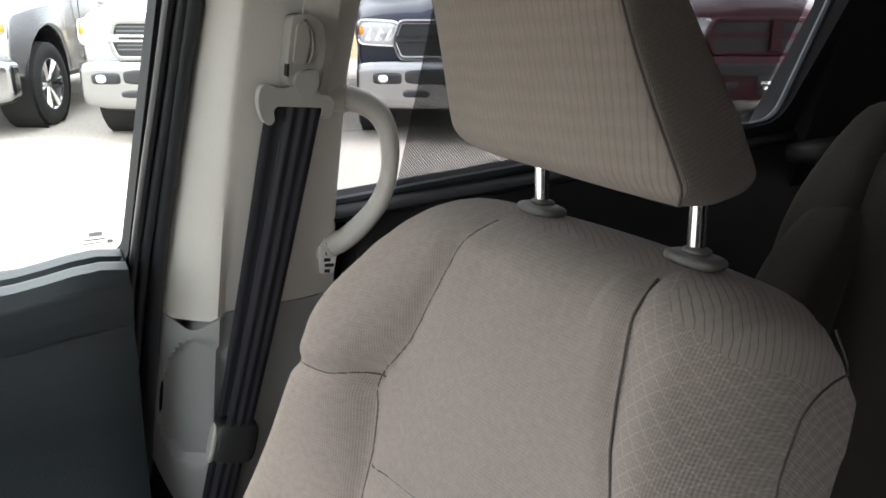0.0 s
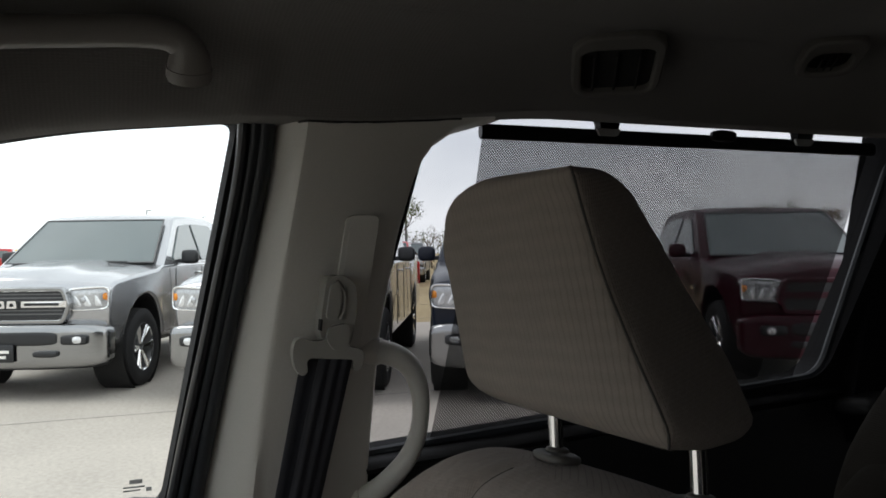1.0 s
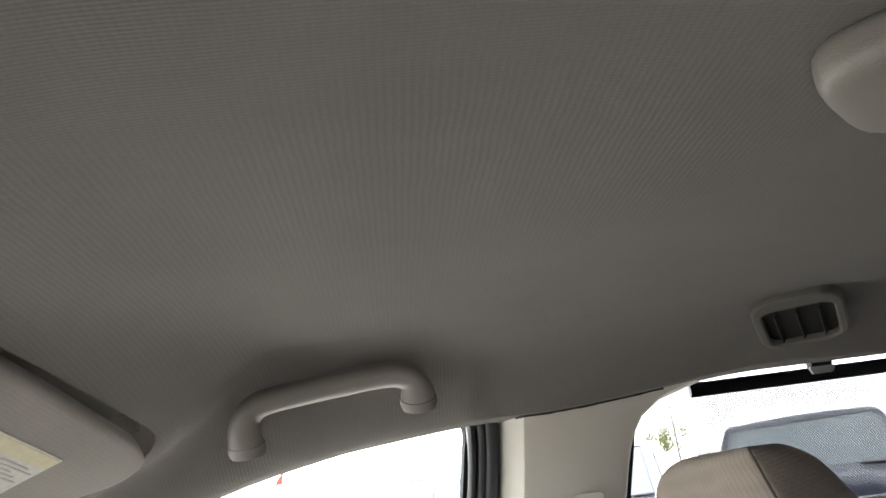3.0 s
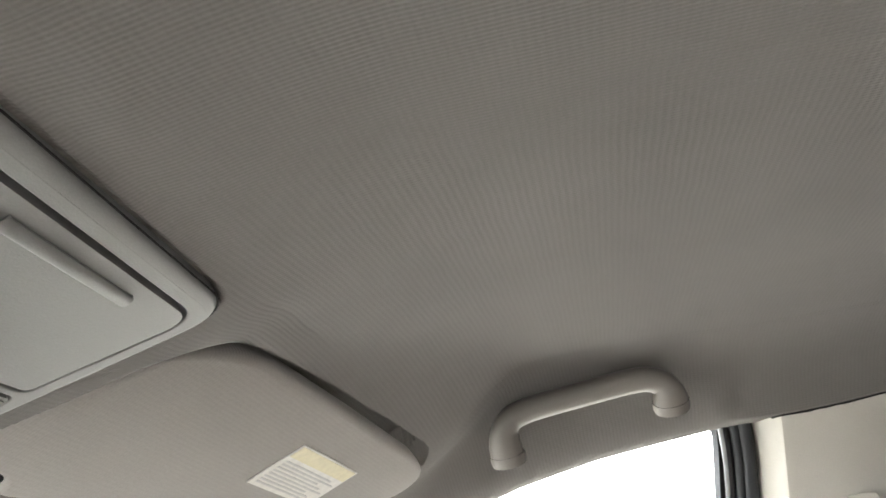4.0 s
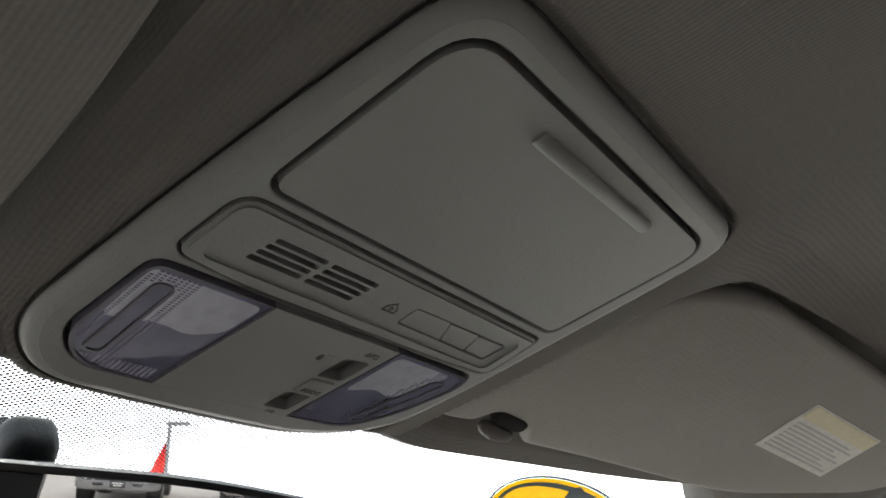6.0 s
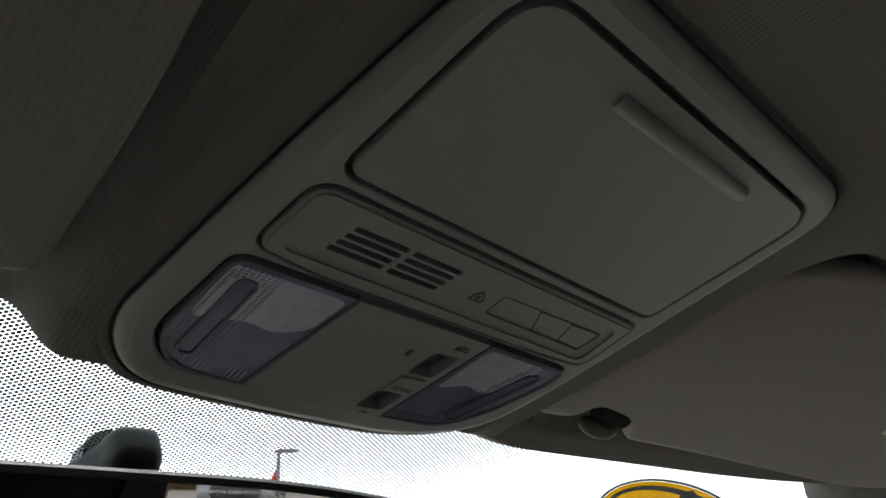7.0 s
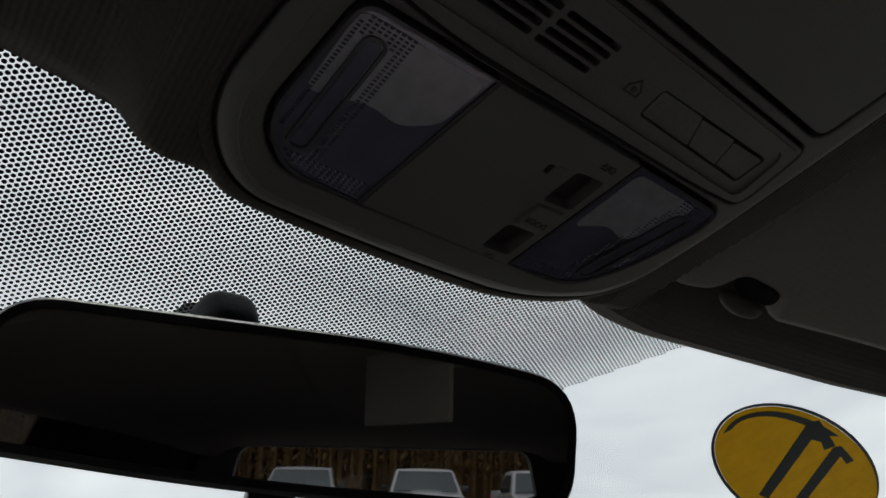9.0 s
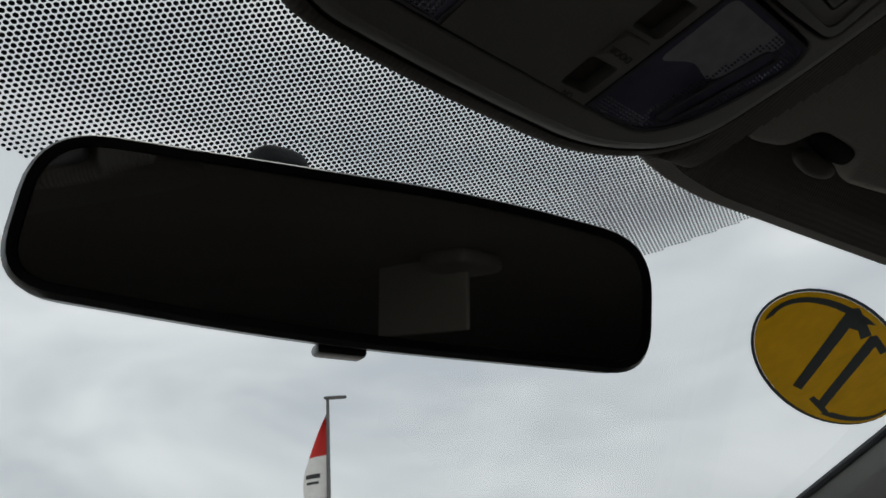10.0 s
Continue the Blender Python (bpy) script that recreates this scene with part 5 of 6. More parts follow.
vis = thing("sun_visor", VM, "folded warm grey cloth sun visor with a white warning label", "sun visor", "sun visors")
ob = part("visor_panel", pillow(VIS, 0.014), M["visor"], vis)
ob.location = (0, 0, 0.014)
La, Lb, Lc = [(VI @ Vector(p)).xy for p in ((0.297, 0.256, 1.603), (0.299, 0.212, 1.615), (0.379, 0.203, 1.604))]
Ld = La + (Lc - Lb)
part("warning_label", plate([tuple(La), tuple(Lb), tuple(Lc), tuple(Ld)], (), -0.0008, 0.0006), M["label_white"], vis, "white label with grey unreadable print", smooth=False)


def lab_pt(a, b):
    return tuple(La + (Lb - La) * b + (Ld - La) * a)


part("label_head", plate([lab_pt(0.02, 0.97), lab_pt(0.98, 0.97), lab_pt(0.98, 0.72), lab_pt(0.02, 0.72)], (), -0.0012, -0.0008), M["label_yellow"], vis, "yellow warning strip", smooth=False)
for k in range(8):
    b0 = 0.08 + 0.075 * k
    part("print_line", plate([lab_pt(0.06, b0), lab_pt(0.94 - 0.1 * (k % 3), b0), lab_pt(0.94 - 0.1 * (k % 3), b0 + 0.032), lab_pt(0.06, b0 + 0.032)], (), -0.0012, -0.0008), M["label_ink"], vis, smooth=False)
ob = part("pivot_clip", softbox(0.025, 0.0095, 0.008, 2.6, 8, lambda q: Vector((q.x, q.y - 0.10 * abs(q.x), q.z))), M["collar"], vis, "dark rounded visor retainer clip")
ob.location = tuple(VI @ Vector((0.142, 0.3385, 1.6035)))
ob = part("clip_cup", softbox(0.026, 0.010, 0.006, 3, 6), M["gap"], vis, "dark socket behind the clip")
ob.location = tuple(VI @ Vector((0.145, 0.330, 1.6085)))
# the driver's visor, in the darker headliner cloth to stand for its shade
dv = thing("sun_visor", Matrix.Identity(4), "folded warm grey cloth sun visor beside the console", "sun visor", "sun visors")


def dv_point(x, y):
    """Underside plane of the driver's visor."""
    return Vector((x, y, 1.612 - 0.24 * (y - 0.30) + 0.22 * (x + 0.146)))


dv_n = Vector((0.22, -0.24, -1.0)).normalized()
dv_x = (Vector((1, 0, 0.22)) - dv_n * dv_n.dot(Vector((1, 0, 0.22)))).normalized()
DVM = Matrix.Translation(dv_point(-0.30, 0.22)) @ Matrix((dv_x, (-dv_n).cross(dv_x), -dv_n)).transposed().to_4x4()
DVI = DVM.inverted()
dv.matrix_world = DVM
dv_world = [(-0.1425, 0.3095), (-0.158, 0.3085), (-0.171, 0.300), (-0.177, 0.283), (-0.200, 0.281), (-0.210, 0.298), (-0.240, 0.302), (-0.36, 0.285), (-0.45, 0.235), (-0.475, 0.19), (-0.46, 0.16),
            (-0.31, 0.165), (-0.19, 0.155), (-0.150, 0.160), (-0.142, 0.24)]
DV = rounded([tuple((DVI @ dv_point(*p)).xy) for p in dv_world], [0.004, 0.010, 0.008, 0.006, 0.006, 0.01, 0.02, 0.05, 0.03, 0.02, 0.02, 0.05, 0.02, 0.02, 0.03], 4)
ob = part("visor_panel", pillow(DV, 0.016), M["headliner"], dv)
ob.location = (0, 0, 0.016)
ob = part("pivot_clip", softbox(0.026, 0.014, 0.012, 3, 8), M["dark_trim"], dv, "dark visor retainer clip")
ob.location = tuple(DVI @ (dv_point(-0.190, 0.300) + Vector((0, 0, 0.014))))

# ---- mirror on the windscreen ----


def mirror_frame():
    c = Vector((-0.0426, 0.4066, 1.5491))
    x = Vector((0.956, -0.282, -0.074)).normalized()
    z = Vector((-0.302, -0.947, -0.088))
    z = (z - x * z.dot(x)).normalized()
    y = z.cross(x)
    return Matrix.Translation(c) @ Matrix((x, y, z)).transposed().to_4x4()


MM = mirror_frame()
mir = thing("rear_view_mirror", MM, "black wide rear-view mirror on a short windscreen stalk", "rear-view mirror")
MW, MH = 0.2235, 0.0597
mo = rounded([(-MW / 2 + 0.004, MH / 2 - 0.004), (-MW / 2, -MH / 2 + 0.004), (-0.02, -MH / 2 - 0.0018), (MW / 2 - 0.004, -MH / 2), (MW / 2, MH / 2 - 0.006), (0.04, MH / 2)],
             [0.022, 0.018, 0.06, 0.018, 0.024, 0.06], 8)


def shell(loop, rows_):
    bm = bmesh.new()
    rows = [[bm.verts.new((x, y, z)) for x, y in grow(loop, d)] for d, z in rows_]
    n = len(loop)
    for a, b in zip(rows, rows[1:]):
        for i in range(n):
            bm.faces.new((a[i - 1], a[i], b[i], b[i - 1]))
    for r in (rows[0], rows[-1]):
        bmesh.ops.triangle_fill(bm, use_beauty=True, use_dissolve=False, edges=[bm.edges.get((r[i - 1], r[i])) for i in range(n)])
    return bm


part("housing", shell(mo, ((-0.0045, 0.0), (-0.0042, 0.0015), (-0.0015, 0.0025), (0.0, 0.0), (-0.001, -0.008), (-0.008, -0.020), (-0.018, -0.026))), M["black"], mir)
part("mirror_glass", plate(grow(mo, -0.0046), (), 0.0004, 0.0010), M["mirror"], mir, "silvered reflecting glass", smooth=False)
part("dimmer_tab", rbox(0.017, 0.004, 0.010, 0.0015, 2, (-0.0075, -MH / 2 - 0.0012, -0.010)), M["black"], mir)
base = MM.inverted() @ (screen_point(-0.060, 0.012) + Vector((0, -0.004, -0.003)))
part("stalk", sweep(spline([tuple(base), tuple(base * 0.5 + Vector((-0.02, 0.014, -0.030))), (-0.012, 0.012, -0.022)], 6), [0.017 - 0.0004 * k for k in range(13)], 14), M["black"], mir)
shoe = softbox(0.027, 0.055, 0.024, 3.6, 10, lambda q: Vector((q.x - (0.55 * max(0.0, q.y + 0.012) if q.x < 0 else 0.0), q.y, q.z)))
ob = part("windscreen_shoe", shoe, M["shoe"], mir, "black mounting foot glued to the glass")
ob.matrix_basis = MM.inverted() @ Matrix.Translation(screen_point(-0.058, 0.0095) + Vector((0, -0.008, -0.011))) @ pose(0, 0, 0, -30, 0, 0)


# ---- black honeycomb print at the top of the windscreen ----
def make_frit():
    """Rows of black dots, smaller towards the lower edge of the band."""
    pitch, row, verts, faces = 0.0022, 0.0019, [], []
    j, x = 0, -0.33
    while x < 0.235:
        d = -0.15 + (pitch / 2 if j % 2 else 0)
        while d < 0.032:
            low = -0.01 + 0.032 * (1 - (x / 0.3) ** 2) if x < 0 else min(0.022, 0.0212 - 0.75 * (x - 0.123))
            if d < low:
                i0 = len(verts)
                r = pitch * (0.435 - 0.075 * smoothstep(low - 0.04, low, d))
                for k in range(8):
                    a = math.pi / 8 + k * math.pi / 4
                    verts.append(tuple(screen_point(x + r * math.cos(a), d + r * 0.94 * math.sin(a)) + Vector((0, -0.0015, -0.0025))))
                faces.append(tuple(range(i0, i0 + 8)))
            d += pitch
        x += row
        j += 1
    me = bpy.data.meshes.new("windscreen_print")
    me.from_pydata(verts, [], faces)
    me.materials.append(M["frit"])
    ob = new("windscreen_print", me)
    tagged(ob, "black dotted print along the windscreen's upper edge", "glass print", kind="stuff")


make_frit()

# ---- oval year sticker inside the glass ----
SP = screen_point(0.425, 0.03)
sx_ = Vector((1, -0.24 * 0.425, 0.0)).normalized()
sd_ = Vector((0, 1, -0.58)).normalized()
sn_ = sx_.cross(sd_).normalized()
sd_ = sn_.cross(sx_)
SM = Matrix.Translation(SP - sn_ * (0.003 if sn_.z > 0 else -0.003)) @ Matrix((sx_, sd_, sn_)).transposed().to_4x4()
st = thing("oval_sticker", SM, "yellow oval year sticker with dark numerals seen from behind", "sticker")
ang = radians(20)


def oval(a, b, n=48):
    a, b = a * 1.05, b * 1.05
    return [(0.0005 + a * math.cos(t) * math.cos(ang) - b * math.sin(t) * math.sin(ang), 0.018 + a * math.cos(t) * math.sin(ang) + b * math.sin(t) * math.cos(ang))
            for t in (2 * math.pi * k / n for k in range(n))]


part("sticker_rim", plate(oval(0.129, 0.0450), (oval(0.1265, 0.0426),), -0.0002, 0.0003), M["sticker_ink"], st, smooth=False)
part("sticker_face", plate(oval(0.1265, 0.0425), (), -0.0007, -0.0004), M["sticker"], st, smooth=False)
arc_o, arc_i = oval(0.1215, 0.0385), oval(0.1165, 0.0330)
part("sticker_arc", plate(arc_o[22:36] + arc_i[23:35][::-1], (), -0.0014, -0.0011), M["sticker_ink"], st, "dark curved stripe", smooth=False)
arc_o, arc_i = arc_o + arc_o, arc_i + arc_i
part("sticker_arc", plate(arc_o[47:58] + arc_i[48:57][::-1], (), -0.0014, -0.0011), M["sticker_ink"], st, "dark curved stripe", smooth=False)
part("numeral", plate([(-0.031, 0.0415), (-0.017, 0.045), (-0.028, -0.019), (-0.016, -0.018), (-0.004, -0.0105), (0.004, -0.016), (-0.037, -0.0375), (-0.0472, -0.0352)], (), -0.0014, -0.0011), M["sticker_ink"], st, "mirror-read numeral seven", smooth=False)
part("numeral", plate([(0.003, 0.0545), (0.041, 0.071), (0.042, 0.0665), (0.0315, 0.062), (0.0205, -0.006), (0.036, 0.001), (0.041, -0.0035), (0.0105, -0.0165), (0.0035, -0.0145), (0.0165, 0.055), (0.0045, 0.0505)], (), -0.0014, -0.0011), M["sticker_ink"], st, "mirror-read numeral one", smooth=False)


# ---- outside: the lot, pickups, flags, trees ----
G = 0.13
M.update({
    "concrete": material("worn_concrete", (0.42, 0.385, 0.342), 0.9, 0, 0.3, 0.3, 30, 0.24, 0.6),
    "dirt": material("dry_grass_and_dirt", (0.36, 0.285, 0.165), 0.95, 0, 0.2, 0.4, 8, 0.30, 0.12),
    "joint": material("concrete_joint", (0.24, 0.23, 0.21), 0.95),
    "silver": material("silver_paint", (0.47, 0.475, 0.49), 0.24, 0.85, 0.5, 0, 400, 0.03, 2.0, 0.6),
    "silver_dark": material("grey_paint", (0.10, 0.102, 0.108), 0.28, 0.6, 0.5, 0, 400, 0.03, 2.0, 0.6),
    "navy": material("dark_blue_paint", (0.010, 0.014, 0.026), 0.30, 0.1, 0.3, 0, 400, 0.05, 2.0, 0.15),
    "maroon": material("maroon_paint", (0.036, 0.003, 0.009), 0.30, 0.1, 0.3, 0, 400, 0.05, 2.0, 0.12),
    "yellow": material("yellow_paint", (0.75, 0.52, 0.02), 0.3, 0, 0.5, 0, 400, 0.04, 2.0, 0.6),
    "red": material("red_paint", (0.50, 0.02, 0.02), 0.3, 0, 0.5, 0, 400, 0.04, 2.0, 0.6),
    "white": material("white_paint", (0.78, 0.78, 0.77), 0.3, 0, 0.5, 0, 400, 0.03, 2.0, 0.6),
    "car_glass": material("dark_car_glass", (0.085, 0.110, 0.112), 0.05, 0, 0.7, 0, 100, 0.15, 2.0, 0.6),
    "tyre": material("tyre_rubber", (0.02, 0.02, 0.021), 0.8, 0, 0.3, 0.4, 120, 0.2, 6.0),
    "lamp_glass": material("headlamp_glass", (0.72, 0.73, 0.74), 0.08, 0.35, 0.8, 0.3, 40, 0.25, 12.0, 1.0),
    "lamp_inside": material("lamp_inside", (0.46, 0.47, 0.48), 0.15, 0.5, 0.6, 0.2, 60, 0.3, 14.0, 0.8),
    "bumper_chrome": material("bumper_chrome", (0.33, 0.335, 0.34), 0.16, 1.0, 0.5, 0, 60, 0.05),
    "amber": material("amber_lens", (0.70, 0.24, 0.02), 0.2, 0, 0.6),
    "bark": material("bark", (0.12, 0.095, 0.07), 0.95, 0, 0.2, 0.8, 20, 0.3),
    "leaf": material("autumn_green_leaves", (0.10, 0.12, 0.035), 0.8, 0, 0.3, 0, 3, 0.5, 0.8),
    "leaf_dry": material("dry_brown_leaves", (0.17, 0.11, 0.05), 0.85, 0, 0.2, 0, 3, 0.5, 0.8),
    "pole": material("painted_pole", (0.14, 0.14, 0.145), 0.5, 0.3),
    "flag_red": material("red_flag_cloth", (0.55, 0.025, 0.02), 0.8),
    "flag_white": material("white_flag_cloth", (0.80, 0.79, 0.78), 0.8),
})
ob = link("ground", sheet(lambda u, v: Vector((-1900 + 3800 * u, -1900 + 3800 * v, G - 0.03)), 30, 30), M["dirt"])
tagged(ob, "dry tan grass and dirt round the lot", "ground", kind="structure")
lot = plate([(-120, -60), (13.2, -60), (14.6, -7), (15.4, -3.2), (60, -2.0), (110, 0), (110, 120), (-120, 120)], (), G - 0.2, G)
tagged(link("pavement", lot, M["concrete"], smooth=False), "pale worn concrete of the car lot", "pavement", kind="structure")
for k in range(9):
    j_ = rbox(0.018, 34, 0.004, 0.0, 1, (3.2 + 4.2 * k, 8, G))
    tagged(link("pavement_joint", j_, M["joint"], smooth=False), "dark joint sawn in the concrete", "joint", kind="structure")


def extruded(profile, xs, warp):
    """A side profile of y, z drawn out across x in columns."""
    bm = bmesh.new()
    rows = [[bm.verts.new((x, y, z)) for y, z in profile] for x in xs]
    n = len(profile)
    for a, b in zip(rows, rows[1:]):
        for i in range(n):
            bm.faces.new((a[i - 1], a[i], b[i], b[i - 1]))
    for r in (rows[0], rows[-1]):
        bmesh.ops.triangle_fill(bm, use_beauty=True, use_dissolve=False, edges=[bm.edges.get((r[i - 1], r[i])) for i in range(n)])
    for v in bm.verts:
        v.co = warp(v.co)
    return bm


def arc_pts(cy, cz, r, a0, a1, n=10):
    return [(cy + r * math.cos(radians(a0 + (a1 - a0) * k / n)), cz + r * math.sin(radians(a0 + (a1 - a0) * k / n))) for k in range(n + 1)]


def revolve(profile, n=28):
    """Spun round the x axis; profile of x, radius."""
    bm = bmesh.new()
    rows = [[bm.verts.new((x, r * math.cos(2 * math.pi * k / n), r * math.sin(2 * math.pi * k / n))) for x, r in profile] for k in range(n)]
    for k in range(n):
        a, b = rows[k], rows[(k + 1) % n]
        for i in range(len(profile) - 1):
            bm.faces.new((a[i], a[i + 1], b[i + 1], b[i]))
    return bm


TYRE = revolve([(-0.12, 0.25), (-0.135, 0.30), (-0.135, 0.37), (-0.11, 0.405), (-0.04, 0.412), (0.04, 0.412), (0.11, 0.405), (0.135, 0.37), (0.135, 0.30), (0.12, 0.25)])
RIM = revolve([(0.06, 0.0), (0.085, 0.05), (0.07, 0.075), (0.02, 0.09), (0.02, 0.215), (0.10, 0.232), (0.125, 0.25), (0.11, 0.262), (-0.1, 0.262)])


def wheel(parent, x, y, side):
    t = part("wheel", TYRE.copy(), M["tyre"], parent, "worn black tyre on a bright alloy rim")
    t.matrix_basis = pose(x, y, 0.412, 0, 0, 0 if side > 0 else 180)
    part("rim", RIM.copy(), M["dark_trim"], t)
    for k in range(6):
        a = 2 * math.pi * k / 6
        for d in (-0.13, 0.13):
            sp = sweep([(0.082, 0.045 * math.cos(a), 0.045 * math.sin(a)), (0.098, 0.15 * math.cos(a + d * 0.8), 0.15 * math.sin(a + d * 0.8)), (0.112, 0.245 * math.cos(a + d), 0.245 * math.sin(a + d))], 0.017, 6, True, (1, 1), (1, 0, 0))
            part("spoke", sp, M["chrome"], t)
    ring = revolve([(0.112, 0.238), (0.124, 0.250), (0.112, 0.262), (0.100, 0.250), (0.112, 0.238)])
    part("rim_edge", ring, M["chrome"], t)


def pickup(m, paint, label, style="bars", bumper="chrome", group="parked pickups"):
    """A full-size crew-cab pickup, front towards +y, wheels on z = 0."""
    car = thing("pickup_truck", m, label, "pickup truck", group)
    prof = [(2.74, 0.60), (2.80, 0.74), (2.80, 1.00), (2.75, 1.10), (2.60, 1.155), (2.2, 1.195), (1.45, 1.255), (1.30, 1.27), (0.4, 1.285), (-1.15, 1.295), (-1.24, 1.33), (-2.9, 1.34), (-2.97, 1.30), (-2.99, 0.68), (-2.92, 0.58)]
    prof += [(-2.3, 0.52)] + arc_pts(-1.77, 0.46, 0.50, 175, 5, 12) + [(-1.2, 0.50), (1.32, 0.48)] + arc_pts(1.9, 0.46, 0.52, 175, 5, 12) + [(2.5, 0.50)]

    def warp(p):
        x, y, z = p
        s = 1 - 0.055 * smoothstep(2.0, 2.8, y) - 0.035 * smoothstep(1.0, 1.35, z) - 0.02 * smoothstep(0.75, 0.45, z)
        if y > 1.4:
            y -= 0.17 * x * x * smoothstep(2.0, 2.8, y)
            z += 0.055 * (1 - x * x) * smoothstep(1.02, 1.15, z) - 0.035 * smoothstep(0.72, 1.0, abs(x)) * smoothstep(1.05, 1.15, z)
            z += 0.032 * smoothstep(0.42, 0.34, abs(x)) * smoothstep(1.1, 1.15, z)
        bulge = 0.018 * math.exp(-((z - 0.95) / 0.12) ** 2)
        return Vector((x * s + (bulge if x > 0.99 else -bulge if x < -0.99 else 0), y, z))
    xs = [-1, -0.93, -0.8, -0.6, -0.42, -0.34, -0.15, 0.15, 0.34, 0.42, 0.6, 0.8, 0.93, 1]
    body = part("body", extruded(prof, xs, warp), paint, car, bevel=0.03, seg=3)

    def tumble(p):
        return Vector((p.x * (0.965 - 0.20 * (p.z - 1.25) / 0.67), p.y - 0.08 * p.x * p.x * (p.y > 0), p.z + 0.025 * (1 - p.x * p.x) * (p.z > 1.8)))
    cab = [(1.42, 1.23), (0.66, 1.80), (0.48, 1.862), (0.1, 1.885), (-0.75, 1.88), (-0.98, 1.845), (-1.20, 1.28)]
    part("cab_roof", extruded(cab, [-1, -0.9, -0.5, 0, 0.5, 0.9, 1], tumble), paint, car, bevel=0.035, seg=3)

    def ws(u, v):
        x = (-0.90 + 1.80 * u)
        y, z = 1.375 - 0.69 * v, 1.285 + 0.510 * v
        q = tumble(Vector((x, y, z)))
        return q + Vector((0, 0.016, 0.016))
    part("windscreen", sheet(ws, 10, 6), M["car_glass"], car, "dark reflecting windscreen")
    part("windscreen_seal", sweep([ws(u, v) + Vector((0, 0.002, 0.002)) for u, v in [(k / 8, 0.0) for k in range(9)] + [(1.0, k / 4) for k in range(1, 5)] + [(1 - k / 8, 1.0) for k in range(1, 9)] + [(0.0, 1 - k / 4) for k in range(1, 5)]], 0.010, 6, False), M["dark_trim"], car)
    part("rear_window", sheet(lambda u, v: tumble(Vector((-0.74 + 1.48 * u, -1.178 + 0.165 * v, 1.36 + 0.40 * v))) + Vector((0, -0.018, 0.004)), 8, 4), M["car_glass"], car, "dark rear window")
    for s in (-1, 1):
        part("tail_panel_lamp", rbox(0.15, 0.03, 0.36, 0.012, 2, (s * 0.87, -2.985, 1.06)), M["flag_red"], car, "red tail lamp")
    for s in (-1, 1):
        for loop in ([(1.06, 1.325), (0.52, 1.745), (0.18, 1.78), (0.12, 1.325)], [(0.05, 1.325), (0.10, 1.78), (-0.66, 1.78), (-0.95, 1.58), (-0.98, 1.325)]):
            lp = rounded(loop, 0.05, 4)
            w_ = plate(lp, (), 0, 0.012, lambda p, s=s: Vector((s * ((0.965 - 0.20 * (p.y - 1.25) / 0.67) + 0.004 + p.z), p.x - 0.08 * (p.x > 0), p.y)))
            part("side_window", w_, M["car_glass"], car, "dark side window")
        mr = softbox(0.20, 0.11, 0.17, 4, 6)
        ob = part("door_mirror", mr, M["black"] if style == "bars" else paint, car)
        ob.location = (s * 1.10, 0.80, 1.36)
        ob = part("mirror_arm", rbox(0.14, 0.06, 0.05, 0.012), M["black"], car)
        ob.location = (s * 0.98, 0.80, 1.31)
        for y in (0.16, -0.92):
            ob = part("door_handle", softbox(0.03, 0.16, 0.03, 3, 4), M["chrome"], car)
            ob.location = (s * 0.995, y, 1.16)
        for y in (0.13, -0.98, 1.02):
            ob = part("door_gap", rbox(0.008, 0.008, 0.66, 0.0), M["gap"], car)
            ob.location = (s * 1.006, y, 0.90)
        # headlamp wraps the corner
        def hl(q, s=s):
            x = q.x + s * 0.775
            return Vector((x, q.y + 2.735 - 0.17 * x * x + 0.02, q.z + 0.965 + 0.02 * (abs(x) - 0.77) * 2))
        lamp = part("headlamp", softbox(0.36, 0.14, 0.21, 6, 8, hl), M["lamp_inside"], car, "clear headlamp with bright reflector bowls")
        for bx, br, lean in ((-0.115, 0.040, 0.5), (-0.035, 0.050, 0.5), (0.060, 0.046, 0.5)):
            xx = s * (0.775 + bx)
            bowl = softbox(br * 1.7, 0.05, 0.145, 4, 6, lambda q, xx=xx, s=s, lean=lean: Vector((q.x + xx - s * lean * q.z, q.y + 2.80 - 0.17 * xx * xx, q.z + 0.962)))
            part("reflector", bowl, M["lamp_glass"], lamp)
        eye = softbox(0.055, 0.03, 0.055, 2.2, 5, lambda q, xx=s * 0.735: Vector((q.x + xx, q.y + 2.828 - 0.17 * xx * xx, q.z + 0.955)))
        part("lamp_lens", eye, M["lamp_inside"], lamp)
        rim_ = [hl(Vector((0.18 * math.copysign(abs(math.cos(a)) ** 0.35, math.cos(a)), 0.068, 0.105 * math.copysign(abs(math.sin(a)) ** 0.35, math.sin(a))))) for a in (2 * math.pi * k / 28 for k in range(29))]
        part("lamp_rim", sweep(rim_, 0.011, 6, False, None, (0, 1, 0)), M["chrome"], lamp)
        ob = part("indicator", softbox(0.055, 0.12, 0.085, 3, 6), M["amber"], car, "amber indicator")
        ob.location = (s * 0.920, 2.628, 0.985)
        ob = part("fog_lamp", softbox(0.26, 0.10, 0.10, 5, 6), M["black"], car)
        ob.location = (s * 0.70, 2.83, 0.585)
        ob = part("fog_lens", softbox(0.09, 0.04, 0.07, 2.5, 5), M["lamp_glass"], car)
        ob.location = (s * 0.74, 2.875, 0.585)
        ob = part("air_slot", softbox(0.24, 0.06, 0.06, 4, 6), M["black"], car)
        ob.location = (s * 0.45, 2.90, 0.455)
